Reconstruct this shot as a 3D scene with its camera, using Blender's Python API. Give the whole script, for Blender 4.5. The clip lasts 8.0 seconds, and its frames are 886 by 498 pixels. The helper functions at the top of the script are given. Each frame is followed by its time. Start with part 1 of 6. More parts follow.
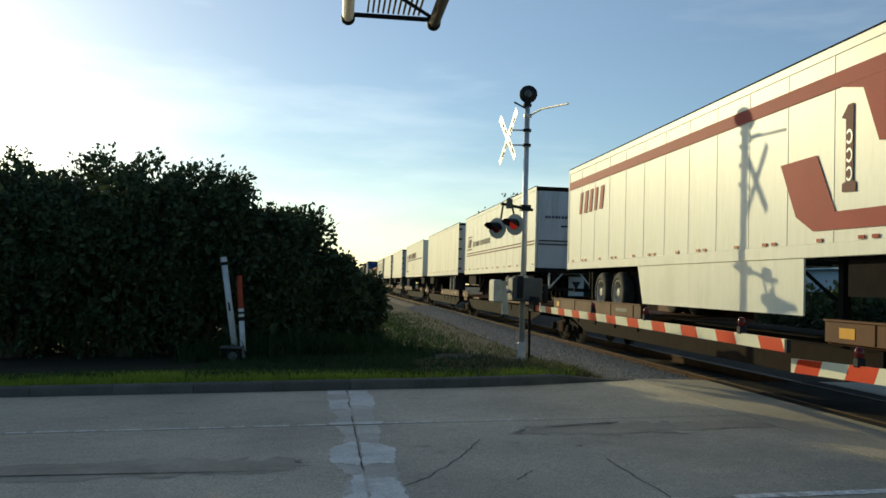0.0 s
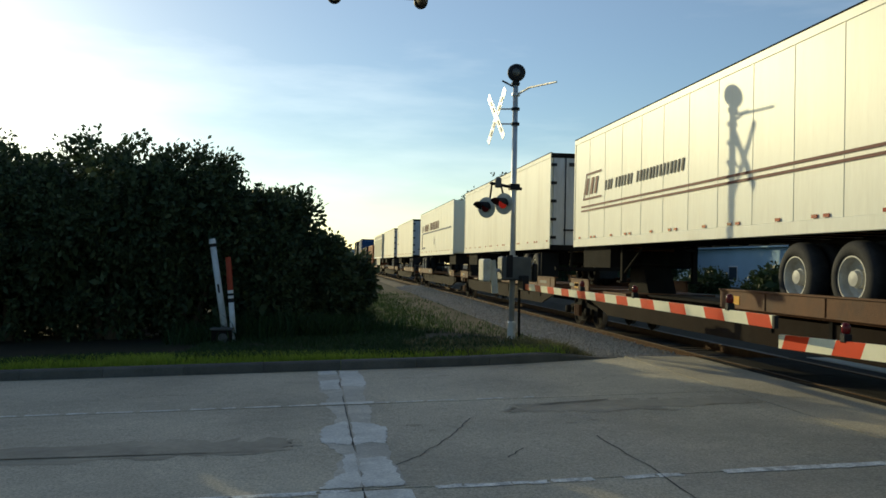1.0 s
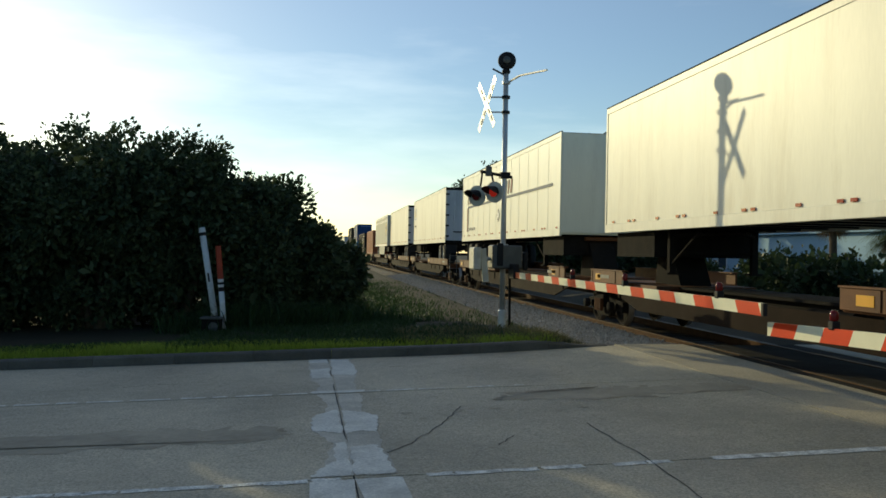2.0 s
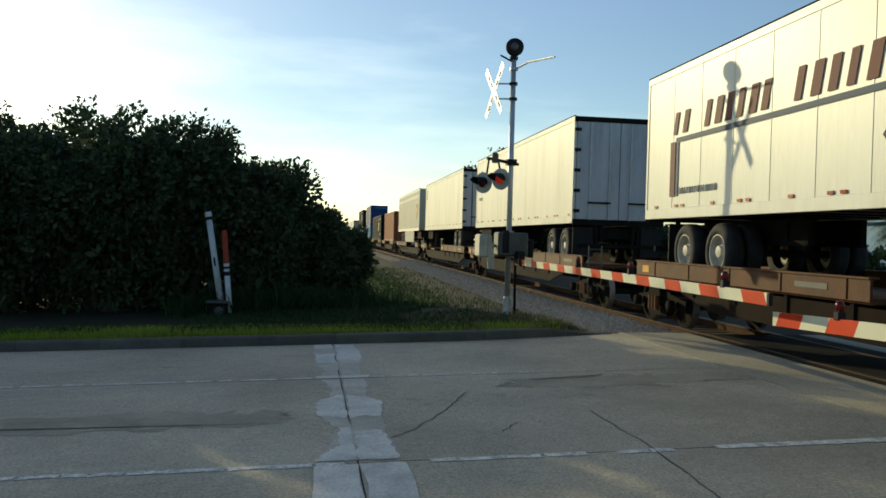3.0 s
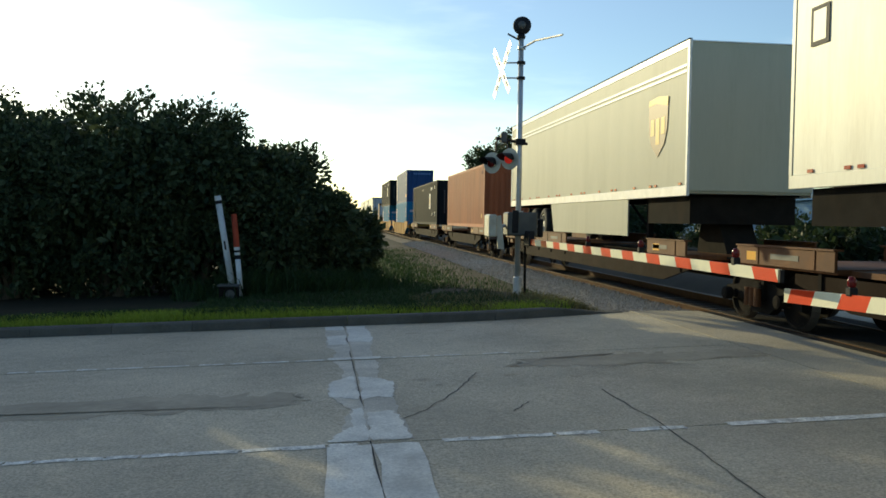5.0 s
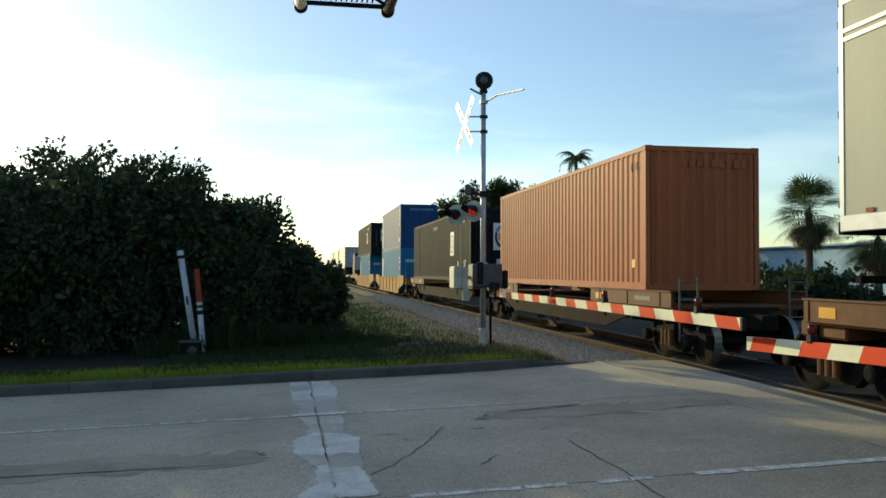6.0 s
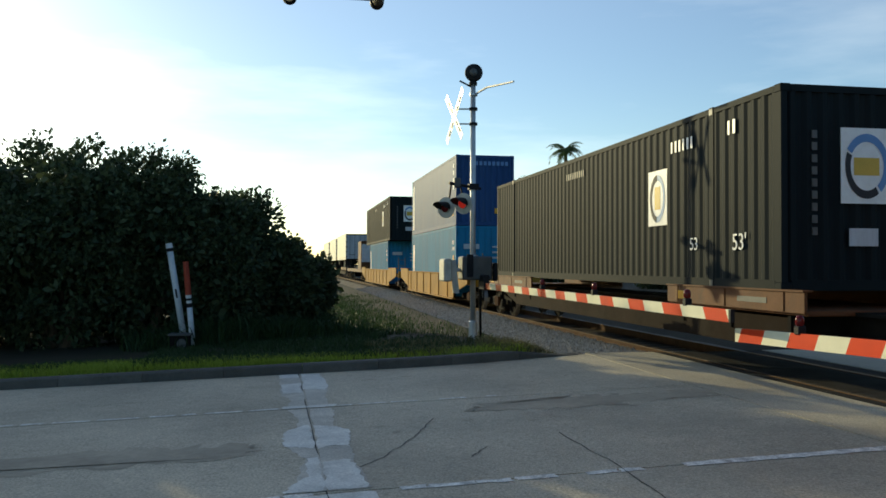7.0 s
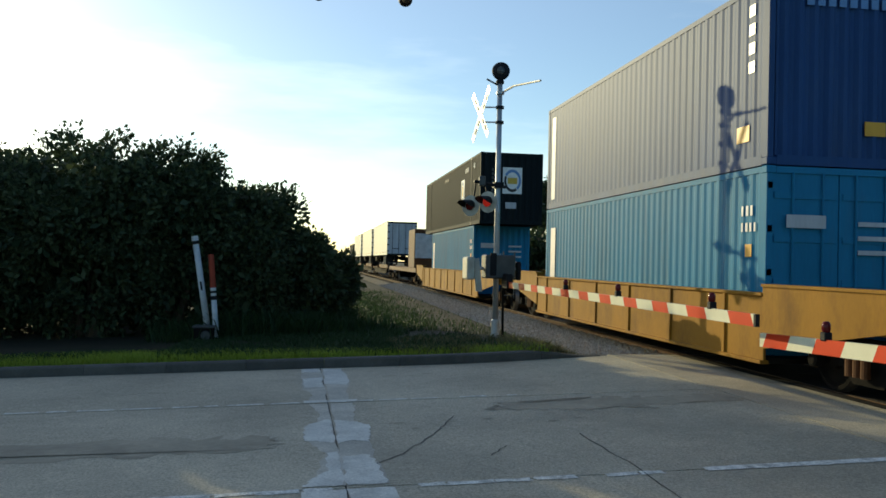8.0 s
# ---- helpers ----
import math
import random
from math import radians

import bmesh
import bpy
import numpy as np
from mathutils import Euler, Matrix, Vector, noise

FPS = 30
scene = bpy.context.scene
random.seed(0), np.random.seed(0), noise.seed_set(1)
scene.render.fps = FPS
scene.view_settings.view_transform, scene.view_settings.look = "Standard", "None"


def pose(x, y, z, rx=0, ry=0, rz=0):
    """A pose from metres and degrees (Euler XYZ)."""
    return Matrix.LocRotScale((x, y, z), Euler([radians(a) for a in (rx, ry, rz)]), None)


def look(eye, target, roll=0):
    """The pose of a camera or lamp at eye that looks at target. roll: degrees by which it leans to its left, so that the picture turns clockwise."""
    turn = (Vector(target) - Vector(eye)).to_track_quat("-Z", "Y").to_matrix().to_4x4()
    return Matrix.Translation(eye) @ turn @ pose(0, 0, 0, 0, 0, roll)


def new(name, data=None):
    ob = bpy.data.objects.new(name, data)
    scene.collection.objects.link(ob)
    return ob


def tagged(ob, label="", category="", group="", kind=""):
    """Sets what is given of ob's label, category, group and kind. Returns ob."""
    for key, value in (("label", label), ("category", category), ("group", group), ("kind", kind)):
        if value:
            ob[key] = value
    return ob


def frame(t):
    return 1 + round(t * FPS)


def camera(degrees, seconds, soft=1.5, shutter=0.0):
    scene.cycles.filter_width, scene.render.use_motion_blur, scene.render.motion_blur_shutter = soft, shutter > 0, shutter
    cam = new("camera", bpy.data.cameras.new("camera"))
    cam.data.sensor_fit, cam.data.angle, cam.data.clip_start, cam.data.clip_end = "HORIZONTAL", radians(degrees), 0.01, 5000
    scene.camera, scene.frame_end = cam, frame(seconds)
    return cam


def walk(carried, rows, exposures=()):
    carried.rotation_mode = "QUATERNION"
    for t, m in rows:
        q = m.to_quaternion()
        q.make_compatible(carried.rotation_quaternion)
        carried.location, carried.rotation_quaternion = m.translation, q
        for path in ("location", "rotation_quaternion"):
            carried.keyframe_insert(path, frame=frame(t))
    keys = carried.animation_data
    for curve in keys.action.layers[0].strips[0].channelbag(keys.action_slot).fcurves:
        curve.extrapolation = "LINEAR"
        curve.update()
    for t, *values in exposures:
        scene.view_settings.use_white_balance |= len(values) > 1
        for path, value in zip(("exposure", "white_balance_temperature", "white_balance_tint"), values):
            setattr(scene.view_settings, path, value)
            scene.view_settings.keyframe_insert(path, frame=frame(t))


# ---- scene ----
# World: y runs along the track, x across it to the far side, z = 0 at the top of the rails.
EYE = 1.67
cam = camera(54.75, 8.0, soft=1.6)
PATH = [
    (0.0, pose(0, 0, EYE, 92.33, -1.71, -7.12)),
    (0.5, pose(0, 0, EYE, 91.60, -1.37, -7.56)),
    (1.0, pose(0, 0, EYE, 90.99, -1.19, -7.82)),
    (1.5, pose(0, 0, EYE, 90.40, -0.95, -8.33)),
    (2.8, pose(0, 0, EYE, 89.94, -1.38, -8.41)),
    (3.0, pose(0, 0, EYE, 89.32, -1.66, -8.07)),
    (3.5, pose(0, 0, EYE, 88.72, -1.19, -7.78)),
    (4.0, pose(0, 0, EYE, 88.00, -0.28, -6.75)),
    (4.2, pose(0, 0, EYE, 87.51, -0.28, -6.79)),
    (5.3, pose(0, 0, EYE, 88.69, -1.13, -7.74)),
    (5.5, pose(0, 0, EYE, 89.40, -0.96, -8.18)),
    (6.0, pose(0, 0, EYE, 91.55, -0.26, -9.78)),
    (6.5, pose(0, 0, EYE, 91.24, 0.38, -10.52)),
    (7.0, pose(0, 0, EYE, 91.05, -0.18, -10.46)),
    (7.5, pose(0, 0, EYE, 90.75, -0.99, -9.06)),
    (7.8, pose(0, 0, EYE, 90.72, -0.95, -8.94)),
    (8.0, pose(0, 0, EYE, 90.88, -1.36, -8.90)),
]
walk(cam, PATH, [(0.0, -0.22, 7050, 2), (3.5, -0.06, 7050, 2), (5.5, 0.26, 7050, 2), (6.5, 0.18, 7050, 2), (8.0, 0.15, 7050, 2)])

# ---- light: a low sun ahead and to the side, hazy sky with thin cirrus ----
SUN_EL, SUN_AZ = 13.4, 29.0      # elevation; degrees from +y towards -x
world = bpy.data.worlds.new("sky")
scene.world = world
world.use_nodes = True
wn, wl = world.node_tree.nodes, world.node_tree.links
bg = wn["Background"]
sky = wn.new("ShaderNodeTexSky")
sky.sky_type = "NISHITA"
sky.sun_disc = False
sky.sun_elevation, sky.sun_rotation = radians(SUN_EL), radians(-SUN_AZ)
sky.air_density, sky.dust_density, sky.ozone_density = 1.0, 0.35, 3.0
tc = wn.new("ShaderNodeTexCoord")
mp = wn.new("ShaderNodeMapping")
mp.inputs["Scale"].default_value = (1.6, 2.2, 9.0)
mp.inputs["Rotation"].default_value = (0.1, 0.12, 0.4)
cn = wn.new("ShaderNodeTexNoise")
cn.inputs["Scale"].default_value, cn.inputs["Detail"].default_value, cn.inputs["Roughness"].default_value = 1.3, 7, 0.55
cr = wn.new("ShaderNodeValToRGB")
cr.color_ramp.elements[0].position, cr.color_ramp.elements[1].position = 0.46, 0.86
cmix = wn.new("ShaderNodeMixRGB")
cmix.blend_type = "ADD"
cmix.inputs[2].default_value = (3.8, 3.4, 2.9, 1)
wl.new(tc.outputs["Generated"], mp.inputs["Vector"])
wl.new(mp.outputs["Vector"], cn.inputs["Vector"])
wl.new(cn.outputs["Fac"], cr.inputs["Fac"])
sep = wn.new("ShaderNodeSeparateXYZ")
wl.new(tc.outputs["Generated"], sep.inputs[0])
high = wn.new("ShaderNodeMapRange")
high.interpolation_type = "SMOOTHSTEP"
high.inputs["From Min"].default_value, high.inputs["From Max"].default_value = 0.06, 0.55
high.inputs["To Min"].default_value, high.inputs["To Max"].default_value = 0.22, 0.42
wl.new(sep.outputs["Z"], high.inputs["Value"])
toward = wn.new("ShaderNodeVectorMath")
toward.operation = "DOT_PRODUCT"
toward.inputs[1].default_value = (-math.sin(radians(SUN_AZ)), math.cos(radians(SUN_AZ)), 0.0)
wl.new(tc.outputs["Generated"], toward.inputs[0])
phase = wn.new("ShaderNodeMapRange")
phase.inputs["From Min"].default_value, phase.inputs["From Max"].default_value = -0.3, 1.0
phase.inputs["To Min"].default_value, phase.inputs["To Max"].default_value = 0.0, 1.0
wl.new(toward.outputs["Value"], phase.inputs["Value"])
veil = wn.new("ShaderNodeMath")
veil.operation, veil.use_clamp = "ADD", True
wl.new(cr.outputs["Color"], veil.inputs[0])
wl.new(high.outputs["Result"], veil.inputs[1])
lit = wn.new("ShaderNodeMath")
lit.operation = "MULTIPLY"
wl.new(veil.outputs[0], lit.inputs[0])
wl.new(phase.outputs["Result"], lit.inputs[1])
wl.new(lit.outputs[0], cmix.inputs["Fac"])
hue = wn.new("ShaderNodeHueSaturation")
hue.inputs["Saturation"].default_value = 1.15
hue.inputs["Hue"].default_value = 0.507
wl.new(sky.outputs["Color"], hue.inputs["Color"])
wl.new(hue.outputs["Color"], cmix.inputs[1])
wl.new(cmix.outputs["Color"], bg.inputs["Color"])
bg.inputs["Strength"].default_value = 0.15
sun = new("sun", bpy.data.lights.new("sun", "SUN"))
sun.data.energy, sun.data.angle, sun.data.color = 2.9, radians(0.55), (1.0, 0.87, 0.55)
se, sa = radians(SUN_EL), radians(SUN_AZ)
sun.matrix_world = look((0, 0, 0), (math.sin(sa) * math.cos(se), -math.cos(sa) * math.cos(se), -math.sin(se)))


# ---- materials ----
def mat(name, col, rough=0.6, metal=0.0, var=0.15, scale=2.0, bump=0.0, bscale=60.0, stretch=(1, 1, 1), dirt=None, dirt_amount=0.5, per_object=0.0, speck=0.0, spec=0.3):
    """Principled paint with two scales of variation, optional dirt patches and relief."""
    m = bpy.data.materials.new(name)
    m.use_nodes = True
    n, l = m.node_tree.nodes, m.node_tree.links
    p = n["Principled BSDF"]
    p.inputs["Roughness"].default_value, p.inputs["Metallic"].default_value = rough, metal
    p.inputs["Specular IOR Level"].default_value = spec
    t = n.new("ShaderNodeTexCoord")
    q = n.new("ShaderNodeMapping")
    q.inputs["Scale"].default_value = stretch
    l.new(t.outputs["Object"], q.inputs["Vector"])
    a = n.new("ShaderNodeTexNoise")
    a.inputs["Scale"].default_value, a.inputs["Detail"].default_value = scale, 6
    b = n.new("ShaderNodeTexNoise")
    b.inputs["Scale"].default_value, b.inputs["Detail"].default_value = scale * 14, 4
    for k in (a, b):
        l.new(q.outputs["Vector"], k.inputs["Vector"])
    add = n.new("ShaderNodeMath")
    add.operation = "MULTIPLY_ADD"
    add.inputs[1].default_value = 0.45
    l.new(b.outputs["Fac"], add.inputs[0])
    l.new(a.outputs["Fac"], add.inputs[2])
    rp = n.new("ShaderNodeMapRange")
    rp.inputs["From Min"].default_value, rp.inputs["From Max"].default_value = 0.45, 1.0
    rp.inputs["To Min"].default_value, rp.inputs["To Max"].default_value = 1 - var, 1 + var
    l.new(add.outputs[0], rp.inputs["Value"])
    mul = n.new("ShaderNodeVectorMath")
    mul.operation = "SCALE"
    mul.inputs[0].default_value = col
    l.new(rp.outputs["Result"], mul.inputs["Scale"])
    out = mul.outputs["Vector"]
    if speck:
        sn = n.new("ShaderNodeTexNoise")
        sn.inputs["Scale"].default_value, sn.inputs["Detail"].default_value, sn.inputs["Roughness"].default_value = 38, 3, 0.8
        l.new(t.outputs["Object"], sn.inputs["Vector"])
        sr = n.new("ShaderNodeMapRange")
        sr.inputs["From Min"].default_value, sr.inputs["From Max"].default_value = 0.3, 0.7
        sr.inputs["To Min"].default_value, sr.inputs["To Max"].default_value = 1 - speck, 1 + speck
        l.new(sn.outputs["Fac"], sr.inputs["Value"])
        m3 = n.new("ShaderNodeVectorMath")
        m3.operation = "SCALE"
        l.new(out, m3.inputs[0])
        l.new(sr.outputs["Result"], m3.inputs["Scale"])
        out = m3.outputs["Vector"]
    if per_object:
        oi = n.new("ShaderNodeObjectInfo")
        r2 = n.new("ShaderNodeMapRange")
        r2.inputs["To Min"].default_value, r2.inputs["To Max"].default_value = 1 - per_object, 1 + per_object
        l.new(oi.outputs["Random"], r2.inputs["Value"])
        m2 = n.new("ShaderNodeVectorMath")
        m2.operation = "SCALE"
        l.new(out, m2.inputs[0])
        l.new(r2.outputs["Result"], m2.inputs["Scale"])
        out = m2.outputs["Vector"]
    if dirt:
        d = n.new("ShaderNodeTexNoise")
        d.inputs["Scale"].default_value, d.inputs["Detail"].default_value, d.inputs["Roughness"].default_value = scale * 0.7, 9, 0.7
        l.new(q.outputs["Vector"], d.inputs["Vector"])
        dr = n.new("ShaderNodeMapRange")
        dr.inputs["From Min"].default_value, dr.inputs["From Max"].default_value = 0.5, 0.72
        dr.inputs["To Max"].default_value = dirt_amount
        l.new(d.outputs["Fac"], dr.inputs["Value"])
        mx = n.new("ShaderNodeMixRGB")
        mx.inputs[2].default_value = (*dirt, 1)
        l.new(dr.outputs["Result"], mx.inputs["Fac"])
        l.new(out, mx.inputs[1])
        out = mx.outputs["Color"]
    l.new(out, p.inputs["Base Color"])
    if bump:
        c = n.new("ShaderNodeTexNoise")
        c.inputs["Scale"].default_value, c.inputs["Detail"].default_value = bscale, 5
        l.new(t.outputs["Object"], c.inputs["Vector"])
        bp = n.new("ShaderNodeBump")
        bp.inputs["Strength"].default_value, bp.inputs["Distance"].default_value = bump, 0.02
        l.new(c.outputs["Fac"], bp.inputs["Height"])
        l.new(bp.outputs["Normal"], p.inputs["Normal"])
    return m


STREAK = (1.4, 1.4, 0.25)
M_WHITE = mat("trailer_white", (0.78, 0.775, 0.655), 0.42, 0, 0.06, 1.2, stretch=STREAK, dirt=(0.42, 0.37, 0.28), dirt_amount=0.32)
M_CREAM = mat("trailer_cream", (0.74, 0.72, 0.60), 0.45, 0, 0.08, 1.2, stretch=STREAK, dirt=(0.36, 0.30, 0.2), dirt_amount=0.4)
M_GREY = mat("trailer_grey", (0.42, 0.42, 0.34), 0.5, 0, 0.06, 1.0, stretch=STREAK, dirt=(0.28, 0.27, 0.21), dirt_amount=0.35, spec=0.12)
M_DOOR = mat("door_grey", (0.52, 0.53, 0.55), 0.5, 0, 0.14, 1.5, stretch=STREAK, dirt=(0.15, 0.13, 0.11), dirt_amount=0.55)
M_ALU = mat("aluminium", (0.62, 0.62, 0.60), 0.38, 0.7, 0.12, 3.0, bump=0.1)
M_STEEL = mat("galvanised", (0.55, 0.56, 0.56), 0.45, 0.5, 0.18, 4.0, bump=0.15)
M_BLACK = mat("black_metal", (0.018, 0.018, 0.02), 0.55, 0, 0.3, 3.0, bump=0.2, spec=0.15)
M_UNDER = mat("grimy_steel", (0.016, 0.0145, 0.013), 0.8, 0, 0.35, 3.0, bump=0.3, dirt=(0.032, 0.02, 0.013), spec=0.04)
M_RUBBER = mat("tyre_rubber", (0.022, 0.022, 0.023), 0.8, 0, 0.25, 6.0, bump=0.3, dirt=(0.08, 0.07, 0.055), dirt_amount=0.4)
M_RIM = mat("wheel_rim", (0.5, 0.49, 0.44), 0.55, 0.1, 0.15, 5.0, dirt=(0.2, 0.15, 0.1))
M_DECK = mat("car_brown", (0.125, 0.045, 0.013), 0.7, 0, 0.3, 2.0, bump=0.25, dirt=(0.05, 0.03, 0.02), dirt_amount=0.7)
# Shade along the train's lower side is put into this near-black brown.
M_DECKSHADE = mat("shaded_grimy_brown", (0.020, 0.012, 0.008), 0.75, 0, 0.35, 2.0, bump=0.25, dirt=(0.03, 0.025, 0.02), dirt_amount=0.7, spec=0.04)
M_YELLOW = mat("well_yellow", (0.36, 0.175, 0.024), 0.65, 0, 0.15, 1.4, bump=0.15, stretch=(1, 1, 0.5), dirt=(0.10, 0.05, 0.018), dirt_amount=0.75, spec=0.1)
M_BROWNBOX = mat("container_brown", (0.40, 0.112, 0.045), 0.55, 0, 0.16, 1.4, stretch=STREAK, dirt=(0.22, 0.075, 0.04), dirt_amount=0.5, spec=0.15)
M_DARKBOX = mat("container_charcoal", (0.012, 0.018, 0.0205), 0.6, 0, 0.15, 1.4, stretch=STREAK, dirt=(0.024, 0.025, 0.022), dirt_amount=0.4, spec=0.05)
M_BLUE = mat("container_blue", (0.018, 0.20, 0.36), 0.55, 0, 0.15, 1.4, stretch=STREAK, dirt=(0.05, 0.12, 0.17), dirt_amount=0.45, spec=0.08)
M_NAVY = mat("container_steelblue", (0.022, 0.07, 0.19), 0.5, 0, 0.15, 1.4, stretch=STREAK, dirt=(0.07, 0.11, 0.17), dirt_amount=0.35, spec=0.1)
M_RED = mat("red_paint", (0.36, 0.03, 0.02), 0.65, 0, 0.12, 2.0)
M_MAROON = mat("maroon_paint", (0.13, 0.022, 0.016), 0.65, 0, 0.12, 2.0)
M_INK = mat("dark_lettering", (0.03, 0.03, 0.033), 0.65, 0, 0.2, 4.0)
M_SLATE = mat("slate_paint", (0.05, 0.08, 0.13), 0.65, 0, 0.1, 3.0)
M_SIGN = mat("sign_white", (0.80, 0.80, 0.77), 0.35, 0, 0.08, 5.0, dirt=(0.5, 0.48, 0.4), dirt_amount=0.3)
M_REFLRED = mat("reflective_red", (0.74, 0.055, 0.010), 0.35, 0, 0.1, 5.0, bump=0.1, bscale=120)
M_REFLWHITE = mat("reflective_white", (0.88, 0.83, 0.60), 0.35, 0, 0.06, 5.0, bump=0.1, bscale=120)
M_GOLD = mat("gold_paint", (0.62, 0.40, 0.06), 0.45, 0, 0.12, 3.0)
M_SHIELD = mat("shield_brown", (0.16, 0.09, 0.045), 0.45, 0, 0.1, 3.0)
M_LOGOBLUE = mat("logo_blue", (0.12, 0.26, 0.50), 0.45, 0, 0.1, 3.0)
M_AMBER = mat("amber_plate", (0.75, 0.36, 0.03), 0.4, 0, 0.1, 3.0)
M_ROAD = mat("road_concrete", (0.49, 0.43, 0.315), 0.72, 0, 0.22, 0.5, bump=0.5, bscale=45, dirt=(0.30, 0.262, 0.195), dirt_amount=0.7, per_object=0.05, speck=0.42)
M_PATCH = mat("repair_concrete", (0.72, 0.70, 0.62), 0.75, 0, 0.22, 2.5, bump=0.4, bscale=40, dirt=(0.42, 0.40, 0.34), dirt_amount=0.7, speck=0.2)
M_LINE = mat("worn_road_paint", (0.78, 0.76, 0.68), 0.7, 0, 0.4, 11.0, bump=0.5, dirt=(0.24, 0.225, 0.185), dirt_amount=0.95, speck=0.3)
M_PATCHOLD = mat("faded_repair", (0.56, 0.52, 0.43), 0.75, 0, 0.3, 2.0, bump=0.4, bscale=40, dirt=(0.40, 0.36, 0.28), dirt_amount=0.8, speck=0.25)
M_TAR = mat("tar_joint", (0.035, 0.034, 0.032), 0.6, 0, 0.3, 8.0, bump=0.3)
M_CRACK = mat("cracked_concrete", (0.10, 0.094, 0.078), 0.8, 0, 0.3, 6.0, bump=0.4)
M_DARKCONCRETE = mat("darker_concrete", (0.405, 0.35, 0.255), 0.75, 0, 0.25, 0.9, bump=0.5, bscale=45, dirt=(0.22, 0.19, 0.14), dirt_amount=0.9)
M_KERB = mat("kerb_concrete", (0.10, 0.096, 0.084), 0.8, 0, 0.25, 2.0, bump=0.5, bscale=30, dirt=(0.06, 0.06, 0.05), dirt_amount=0.8, per_object=0.12)
M_SOIL = mat("verge_soil", (0.046, 0.038, 0.022), 0.9, 0, 0.35, 0.6, bump=0.6, bscale=18, dirt=(0.028, 0.042, 0.014), dirt_amount=0.9)
M_BALLAST = mat("ballast_bed", (0.17, 0.145, 0.11), 0.9, 0, 0.5, 5.0, bump=1.0, bscale=22, dirt=(0.09, 0.07, 0.05), dirt_amount=0.5)
M_STONE = mat("ballast_stone", (0.46, 0.41, 0.335), 0.9, 0, 0.5, 9.0, bump=0.3)
M_RAIL = mat("rusty_rail", (0.075, 0.036, 0.016), 0.8, 0.0, 0.3, 5.0, bump=0.3, spec=0.1)
M_RAILTOP = mat("polished_rail_head", (0.14, 0.10, 0.07), 0.55, 0.3, 0.2, 5.0, spec=0.1)
M_TREAD = mat("worn_wheel_tread", (0.28, 0.26, 0.24), 0.45, 0.8, 0.1, 5.0)
M_TIE = mat("creosoted_tie", (0.065, 0.05, 0.038), 0.85, 0, 0.35, 3.0, bump=0.5, stretch=(0.5, 3, 3), per_object=0.2)
M_PANEL = mat("crossing_panel", (0.045, 0.042, 0.038), 0.85, 0, 0.35, 1.5, bump=0.5, per_object=0.15, spec=0.05)
M_BARK = mat("bark", (0.10, 0.075, 0.05), 0.9, 0, 0.35, 5.0, bump=0.8, bscale=25)
M_STUCCO = mat("pale_stucco", (0.62, 0.66, 0.68), 0.8, 0, 0.08, 0.5, bump=0.2)
M_BLUEWALL = mat("pale_blue_wall", (0.30, 0.46, 0.58), 0.8, 0, 0.08, 0.5, bump=0.2)
M_ROOF = mat("roof_sheet", (0.36, 0.38, 0.40), 0.6, 0.2, 0.15, 1.0, bump=0.2)
M_BOXGREY = mat("equipment_grey", (0.10, 0.102, 0.098), 0.5, 0.2, 0.2, 4.0, bump=0.1)
M_BOXPALE = mat("counterweight_paint", (0.55, 0.54, 0.46), 0.5, 0.1, 0.15, 4.0, dirt=(0.25, 0.2, 0.14))
M_TARP = mat("white_tarpaulin", (0.62, 0.60, 0.60), 0.6, 0, 0.25, 2.5, bump=0.6, bscale=6)
M_PVC = mat("marker_white", (0.66, 0.67, 0.66), 0.5, 0, 0.12, 5.0, dirt=(0.3, 0.3, 0.27), dirt_amount=0.5)
M_ORANGE = mat("marker_orange", (0.38, 0.05, 0.022), 0.5, 0, 0.15, 6.0)


def glass_mat(name, col, glow=0.0):
    m = mat(name, col, 0.18, 0, 0.1, 8.0)
    p = m.node_tree.nodes["Principled BSDF"]
    if glow:
        p.inputs["Emission Color"].default_value, p.inputs["Emission Strength"].default_value = (1.0, 0.05, 0.03, 1), glow
    return m


M_LENS = glass_mat("red_lens", (0.14, 0.01, 0.01))
M_LENSLIT = glass_mat("lit_red_lens", (0.45, 0.02, 0.02), 0.18)
M_MARK = glass_mat("marker_lens", (0.38, 0.06, 0.03))
M_GLASS = glass_mat("window_glass", (0.05, 0.07, 0.09))


def leaf_mat(name, dark, light, trans=0.35, rough=0.5):
    """Leaf with colour per leaf, sheen and light coming through."""
    m = bpy.data.materials.new(name)
    m.use_nodes = True
    n, l = m.node_tree.nodes, m.node_tree.links
    p = n["Principled BSDF"]
    p.inputs["Roughness"].default_value = rough
    p.inputs["Specular IOR Level"].default_value = 0.25
    g = n.new("ShaderNodeNewGeometry")
    r = n.new("ShaderNodeValToRGB")
    r.color_ramp.elements[0].color, r.color_ramp.elements[1].color = (*dark, 1), (*light, 1)
    l.new(g.outputs["Random Per Island"], r.inputs["Fac"])
    l.new(r.outputs["Color"], p.inputs["Base Color"])
    t = n.new("ShaderNodeBsdfTranslucent")
    l.new(r.outputs["Color"], t.inputs["Color"])
    x = n.new("ShaderNodeMixShader")
    x.inputs["Fac"].default_value = trans
    l.new(p.outputs["BSDF"], x.inputs[1])
    l.new(t.outputs["BSDF"], x.inputs[2])
    l.new(x.outputs["Shader"], n["Material Output"].inputs["Surface"])
    return m


